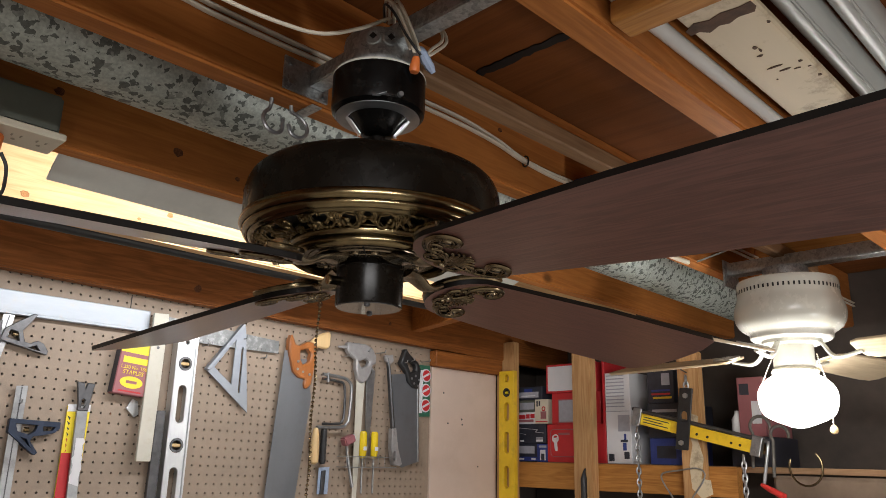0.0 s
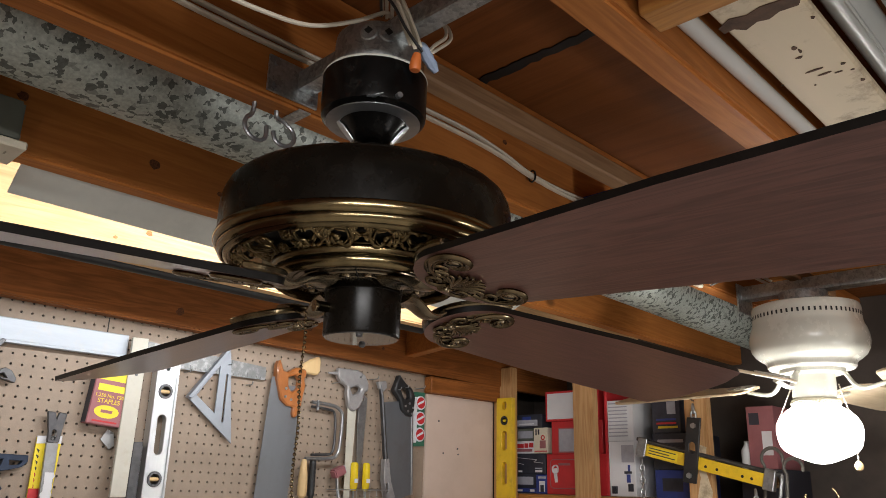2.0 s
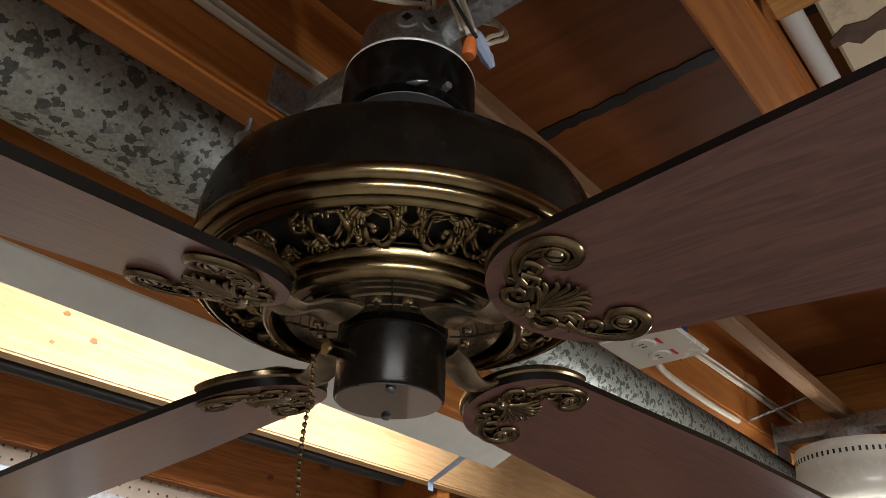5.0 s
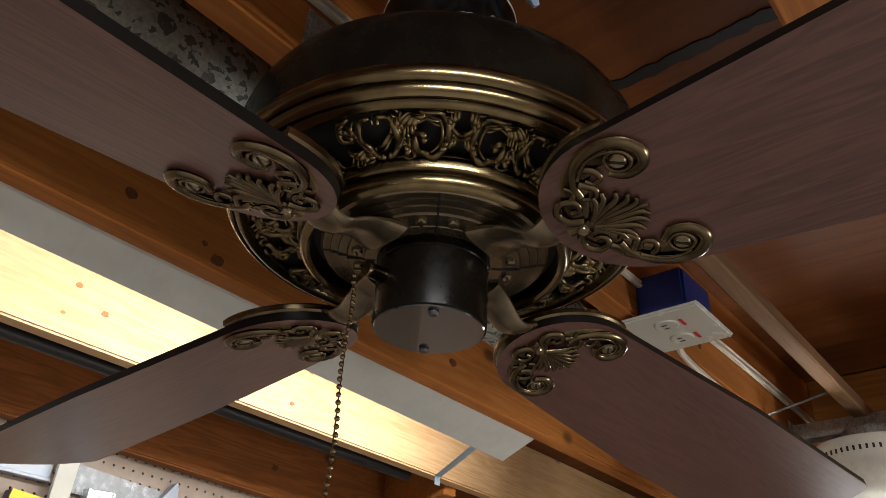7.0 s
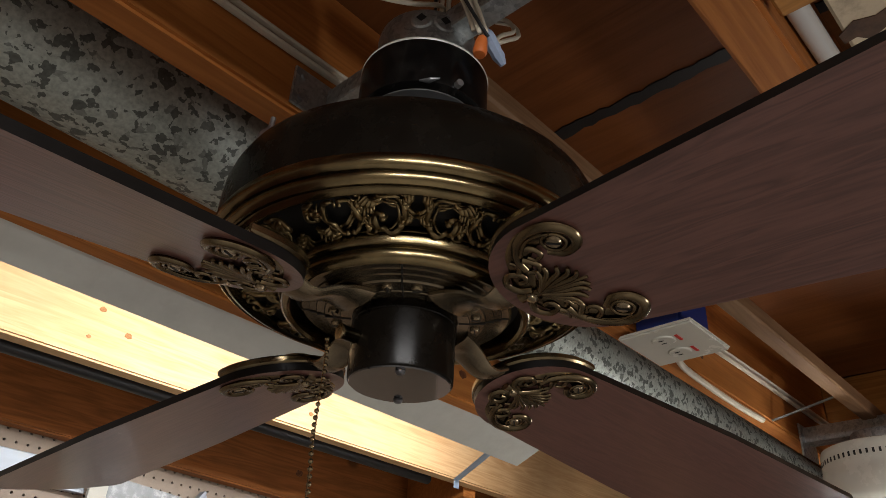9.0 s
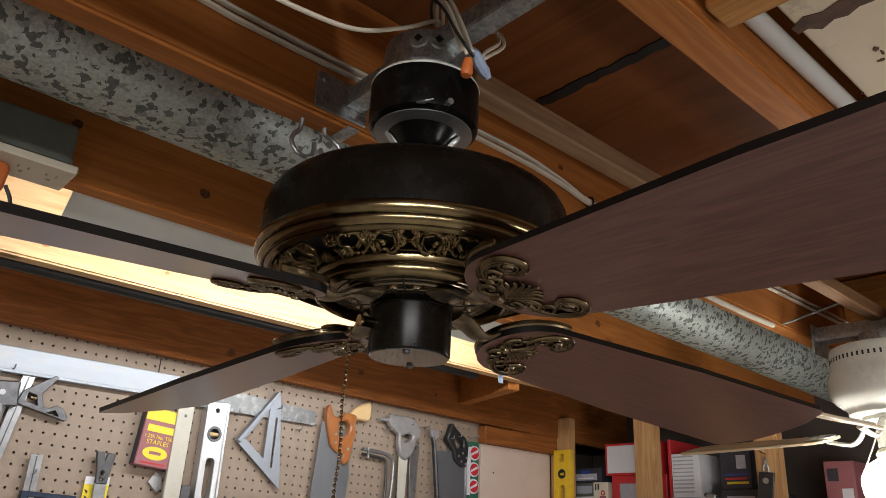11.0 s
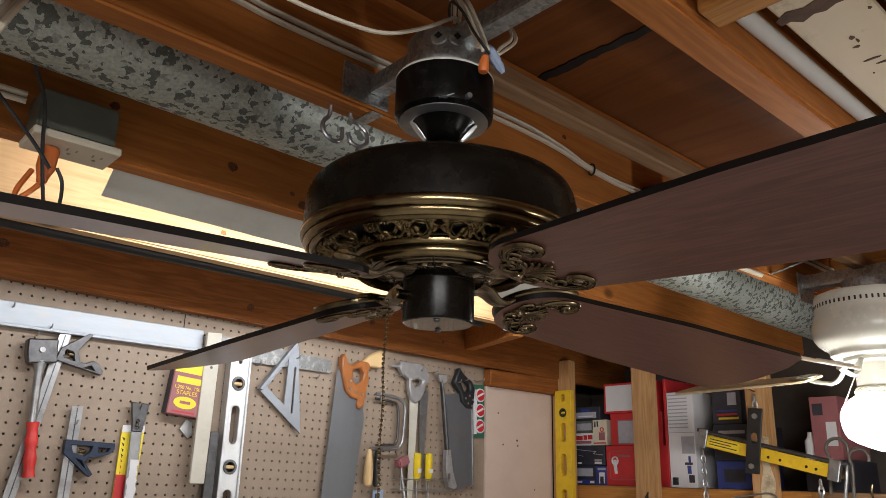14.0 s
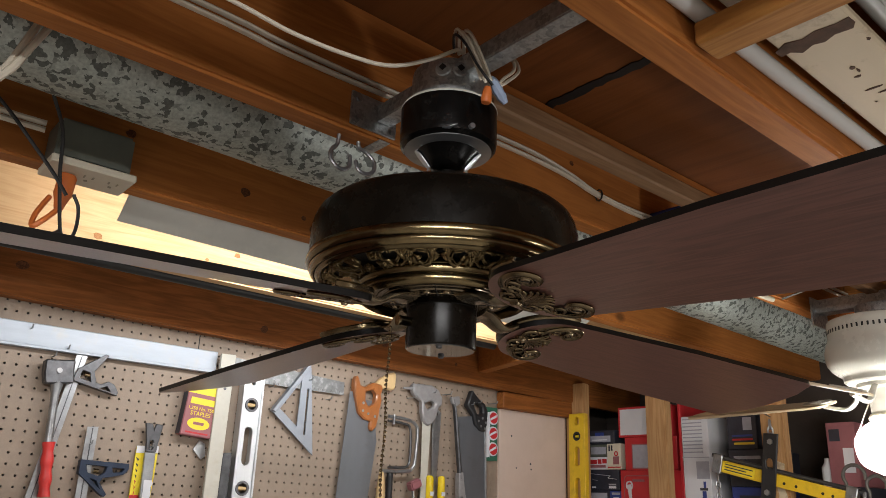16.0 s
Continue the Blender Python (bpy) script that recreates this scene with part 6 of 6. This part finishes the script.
el = prism(circle(0.542, 1.841, 0.030, 24, 0.5), yf, yf + 0.0004)
el.transform(m0)
part("yellow_oval", el, YELLOWP, sb, "yellow oval")
part("oval_bar", box(0.528, 0.556, yf - 0.0004, yf - 0.0001, 1.838, 1.845, 0, m=m0), MAROON, sb)
part("red_rule", box(0.512, 0.572, yf, yf + 0.0004, 1.816, 1.820, 0, m=m0), REDBOX, sb)
tg = prism([(0.560, 1.803), (0.576, 1.796), (0.581, 1.765), (0.570, 1.756), (0.546, 1.779)], YB - 0.006, YB - 0.002, bevel=0.0005)
single("metal_tag", tg, ALU, "small grey metal plate on the board", "plate")

# speed square
ss = thing("rafter_square", "aluminium triangular rafter square on a peg", "square", at=(0, 0, 0))
part("plate", prism([(0.853, 2.036), (0.866, 2.030), (0.894, 1.786), (0.752, 1.897)], YB - 0.014, YB - 0.009, holes=[[(0.838, 1.990), (0.835, 1.862), (0.777, 1.905)], slot(0.861, 1.905, 0.006, 0.13)], bevel=0.0008), GREYALU, ss)
part("fence", prism([(0.853, 2.038), (0.860, 2.034), (0.760, 1.894), (0.750, 1.898)], YB - 0.024, YB - 0.003, bevel=0.001), GREYALU, ss)
peg(0.862, 1.995, 0.035)

# hand saw
hsaw = thing("hand_saw", "steel hand saw with orange beech handle", "saw", at=(0, 0, 0))
n = 60
teeth = []
for k in range(n + 1):
    t = k / n
    x, z = 1.096 + (1.012 - 1.096) * t, 1.868 + (1.40 - 1.868) * t
    teeth += [(x, z), (x + 0.0022, z - 0.004)]
part("saw_blade", prism([(0.998, 1.978), (1.036, 1.985), (1.060, 1.925)] + teeth + [(0.955, 1.40)], YB - 0.016, YB - 0.0148), SAWSTEEL, hsaw, "scuffed steel blade")
hd = [(1.008, 1.975), (1.006, 2.010), (1.014, 2.030), (1.022, 2.018), (1.028, 2.000), (1.046, 1.995), (1.058, 2.004), (1.072, 2.012), (1.092, 2.012), (1.108, 2.010), (1.112, 1.996), (1.104, 1.980), (1.110, 1.962), (1.104, 1.935), (1.100, 1.905), (1.094, 1.880), (1.078, 1.866), (1.070, 1.880), (1.074, 1.898), (1.050, 1.900), (1.028, 1.916), (1.020, 1.940)]
part("saw_handle", prism(hd, YB - 0.029, YB - 0.004, holes=[[(1.048, 1.982), (1.076, 1.992), (1.090, 1.978), (1.084, 1.950), (1.062, 1.938), (1.050, 1.956)]], bevel=0.004), HANDLE, hsaw, "varnished orange beech handle")
for x, z in ((1.040, 1.925), (1.060, 1.918), (1.040, 1.948), (1.085, 1.912)):
    part("handle_bolt", tube([(x, YB - 0.0285, z), (x, YB - 0.0305, z)], 0.0042, 10), STEEL, hsaw)
s2 = thing("hand_saw", "darker second hand saw hung behind the first", "saw", at=(0, 0, 0))
t2 = []
for k in range(50):
    t = k / 49
    x, z = 1.108 + (1.055 - 1.108) * t, 1.845 + (1.40 - 1.845) * t
    t2 += [(x, z), (x + 0.002, z - 0.004)]
part("saw_blade", prism([(1.02, 1.96), (1.09, 1.96)] + t2 + [(1.00, 1.40)], YB - 0.010, YB - 0.009), SAWSTEEL, s2)
part("saw_handle", prism([(1.060, 1.998), (1.078, 2.004), (1.104, 2.030), (1.130, 2.046), (1.158, 2.057), (1.164, 2.044), (1.162, 2.006), (1.150, 1.999), (1.120, 2.000), (1.085, 1.990)], YB - 0.022, YB - 0.004, bevel=0.004), PALEWOOD, s2, "pale wooden handle horn")

# coping saw
cs = thing("coping_saw", "steel frame saw with turned wooden handle", "saw", at=(0, 0, 0))
part("frame", tube(smooth_path([(1.132, YB - 0.03, 1.918), (1.205, YB - 0.03, 1.914), (1.236, YB - 0.03, 1.904), (1.248, YB - 0.03, 1.880), (1.244, YB - 0.03, 1.800), (1.236, YB - 0.03, 1.772), (1.212, YB - 0.03, 1.760), (1.120, YB - 0.03, 1.756)], 5), 0.0052, 10), STEEL, cs)
part("second_frame", tube(smooth_path([(1.140, YB - 0.018, 1.906), (1.200, YB - 0.018, 1.902), (1.228, YB - 0.018, 1.888), (1.232, YB - 0.018, 1.800), (1.222, YB - 0.018, 1.775), (1.200, YB - 0.018, 1.770), (1.150, YB - 0.018, 1.768)], 5), 0.0040, 10), DARKSTEEL, cs)
for z in (1.914, 1.909):
    part("clamp_screw", tube([(1.150, YB - 0.034, z + 0.010), (1.150, YB - 0.034, z - 0.014)], 0.0045, 8), STEEL, cs)
part("saw_handle", lathe([(0.0, 0.0), (0.006, -0.001), (0.009, -0.012), (0.0125, -0.045), (0.0145, -0.082), (0.012, -0.102), (0.006, -0.108), (0.0, -0.109)], 16, (1.118, YB - 0.03, 1.755)), PALEWOOD, cs, "turned pale wood handle")
blk = lathe([(0.0, 0.0), (0.005, 0.0), (0.009, -0.006)] + [(0.0095 + 0.0012 * (k % 2), -0.012 - 0.006 * k) for k in range(16)] + [(0.007, -0.112), (0.0, -0.113)], 16, (1.156, YB - 0.022, 1.760))
single("file_handle", blk, BLACKP, "ribbed black handle hanging on the board", "handle")

# keyhole saws with grey cast handles
ks = thing("keyhole_saw", "narrow saw blade with grey cast pistol handle", "saw", at=(0, 0, 0))
part("cast_handle", prism([(1.222, 2.030), (1.300, 2.032), (1.330, 2.020), (1.346, 1.996), (1.346, 1.972), (1.332, 1.966), (1.326, 1.940), (1.312, 1.915), (1.290, 1.902), (1.272, 1.912), (1.262, 1.950), (1.262, 1.978), (1.244, 1.985), (1.232, 1.992), (1.222, 2.004)], YB - 0.030, YB - 0.008, holes=[[(1.272, 1.972), (1.300, 1.984), (1.318, 1.976), (1.310, 1.962), (1.284, 1.952)]], bevel=0.004), CAST, ks, "grey cast metal handle")
part("saw_blade", prism([(1.272, 1.935), (1.308, 1.935), (1.292, 1.50), (1.278, 1.50)], YB - 0.020, YB - 0.0185), BARWOOD, ks, "tarnished narrow blade")
part("nose", tube([(1.223, YB - 0.019, 2.014), (1.190, YB - 0.019, 2.012)], [0.006, 0.003], 8), CAST, ks)
single("rasp", prism([(1.318, 1.955), (1.334, 1.965), (1.356, 1.950), (1.346, 1.77), (1.338, 1.70), (1.328, 1.70)], YB - 0.012, YB - 0.007, holes=[circle(1.338, 1.945, 0.005, 10)], bevel=0.0008), STEEL, "flat steel rasp blade with a hanging hole", "rasp")

# wire rack with screwdrivers
rack = thing("wire_rack", "thin steel wire rack hooked on the board", "rack", at=(0, 0, 0))
for z, yy in ((1.672, 0.048), (1.640, 0.048), (1.640, 0.004), (1.672, 0.004)):
    part("rack_wire", tube([(1.222, YB - yy, z), (1.432, YB - yy, z)], 0.0016, 6), STEEL, rack)
for k in range(9):
    x = 1.224 + k * 0.026
    part("rack_wire", tube([(x, YB - 0.002, 1.672), (x, YB - 0.048, 1.672), (x, YB - 0.048, 1.640), (x, YB - 0.002, 1.640)], 0.0014, 6), STEEL, rack)
for x in (1.306, 1.352):
    sd = thing("screwdriver", "screwdriver with clear amber fluted handle", "screwdriver", "screwdrivers in rack", at=(x, YB - 0.026, 0))
    hb = lathe([(0.0, 1.752), (0.007, 1.752), (0.0112, 1.748), (0.0125, 1.742), (0.0125, 1.682), (0.010, 1.674), (0.007, 1.668), (0.0, 1.668)], 20)
    for v in hb.verts:
        if 1.68 < v.co.z < 1.745:
            a = math.atan2(v.co.y, v.co.x)
            v.co.x *= 1 - 0.10 * (math.cos(a * 5) > 0)
            v.co.y *= 1 - 0.10 * (math.cos(a * 5) > 0)
    part("handle", hb, AMBER, sd, "amber handle")
    part("shank", tube([(0, 0, 1.668), (0, 0, 1.56)], 0.0032, 8), STEEL, sd)
    part("handle_print", box(-0.007, 0.007, -0.0131, -0.0122, 1.692, 1.704, 0), WHITECARD, sd)
ml = thing("small_mallet", "small red-headed mallet in the rack", "mallet", at=(0, 0, 0))
part("mallet_head", box(-0.021, 0.021, -0.014, 0.014, -0.013, 0.013, 0.004, 2, m=pose(1.243, YB - 0.03, 1.722, 0, -24, 0)), MAROON, ml, "dull red head")
part("mallet_face", box(0.0212, 0.0225, -0.012, 0.012, -0.011, 0.011, 0.001, m=pose(1.243, YB - 0.03, 1.722, 0, -24, 0)), WHITECARD, ml)
part("mallet_shaft", tube([(1.238, YB - 0.03, 1.708), (1.246, YB - 0.03, 1.665), (1.268, YB - 0.03, 1.58)], 0.005, 8), STEEL, ml)

# hacksaw and back saw
hk = thing("hacksaw", "black frame hacksaw with grey handle end", "saw", at=(0, 0, 0))
part("frame", tube([(1.388, YB - 0.028, 2.000), (1.398, YB - 0.028, 1.96), (1.425, YB - 0.028, 1.76), (1.430, YB - 0.028, 1.74)], [0.006, 0.0085, 0.0085, 0.008], 8, flat=0.7), DARKSTEEL, hk)
part("grip", prism([(1.418, 1.765), (1.436, 1.768), (1.448, 1.700), (1.468, 1.652), (1.455, 1.644), (1.430, 1.650), (1.418, 1.70)], YB - 0.036, YB - 0.016, holes=[slot(1.432, 1.678, 0.010, 0.030)], bevel=0.003), CAST, hk, "grey cast grip")
part("frame_top", prism([(1.376, 2.004), (1.412, 2.010), (1.416, 1.988), (1.400, 1.974), (1.384, 1.984)], YB - 0.034, YB - 0.020, bevel=0.002), CAST, hk)
bs = thing("back_saw", "wide back saw blade with black handle", "saw", at=(0, 0, 0))
part("saw_blade", prism([(1.420, 1.945), (1.545, 1.960), (1.555, 1.66), (1.480, 1.640), (1.462, 1.652)], YB - 0.016, YB - 0.0148), SAWSTEEL, bs, "grey steel blade")
part("blade_spine", prism([(1.541, 1.962), (1.548, 1.962), (1.559, 1.660), (1.552, 1.658)], YB - 0.019, YB - 0.012, bevel=0.0008), STEEL, bs)
part("saw_handle", prism([(1.450, 1.985), (1.462, 2.012), (1.474, 2.040), (1.490, 2.024), (1.515, 2.005), (1.532, 2.000), (1.548, 1.975), (1.545, 1.930), (1.536, 1.905), (1.516, 1.908), (1.490, 1.925), (1.482, 1.955)], YB - 0.030, YB - 0.006, holes=[[(1.480, 1.990), (1.500, 1.996), (1.522, 1.986), (1.524, 1.966), (1.500, 1.958)]], bevel=0.004), BLACKP, bs, "black plastic handle")
for x, z in ((1.502, 1.938), (1.520, 1.948), (1.514, 1.922), (1.532, 1.915), (1.536, 1.935)):
    part("handle_bolt", tube([(x, YB - 0.0295, z), (x, YB - 0.0315, z)], 0.0042, 10), STEEL, bs)
for x, z in ((1.37, 2.012), (1.468, 1.988), (1.500, 1.998), (1.575, 2.004), (1.305, 2.01), (1.225, 1.985)):
    peg(x, z, 0.045)

# card of three round discs
cd = thing("blade_card", "green and white display card with three red and white discs", "card", at=(0, 0, 0))
part("backing_card", prism([(1.553, 1.992), (1.612, 1.994), (1.616, 1.815), (1.556, 1.812)], YB - 0.004, YB - 0.002), GREEN, cd)
part("card_panel", prism([(1.554, 1.975), (1.578, 1.976), (1.578, 1.825), (1.557, 1.824)], YB - 0.0048, YB - 0.0042), WHITECARD, cd)
for z in (1.957, 1.905, 1.852):
    dsk = part("disc", prism(circle(1.590, z, 0.0235, 22), YB - 0.010, YB - 0.005, bevel=0.001), WHITECARD, cd, "white disc")
    part("disc_print", prism(circle(1.590, z, 0.019, 18), YB - 0.0108, YB - 0.0102), REDBOX, dsk, "red print")
    part("disc_bar", prism([(1.574, z - 0.010), (1.604, z + 0.004), (1.602, z + 0.011), (1.573, z - 0.003)], YB - 0.0116, YB - 0.0109), WHITECARD, dsk)
bp = thing("blister_pack", "clear blue blister pack on a peg", "package", at=(0, 0, 0))
part("pack_card", prism([(1.152, 1.637), (1.192, 1.640), (1.190, 1.56), (1.150, 1.56)], YB - 0.012, YB - 0.010), BLUEW, bp)
part("pack_tool", prism([(1.160, 1.628), (1.174, 1.630), (1.170, 1.56), (1.158, 1.56)], YB - 0.020, YB - 0.0125, bevel=0.001), DARKSTEEL, bp)

# hang the tools at their height on the board, those past the saw a little further along
for ob in set(scene.objects) - before:
    if ob.parent is None:
        spots = [v.co.x for o in ([ob] + list(ob.children_recursive)) if o.type == "MESH" for v in o.data.vertices]
        mid = ob.location.x + (min(spots) + max(spots)) / 2 if ob.location.x == 0 else ob.location.x
        ob.location += Vector((-0.002 + 0.027 * max(0.0, mid - 0.85), 0, -0.0125))
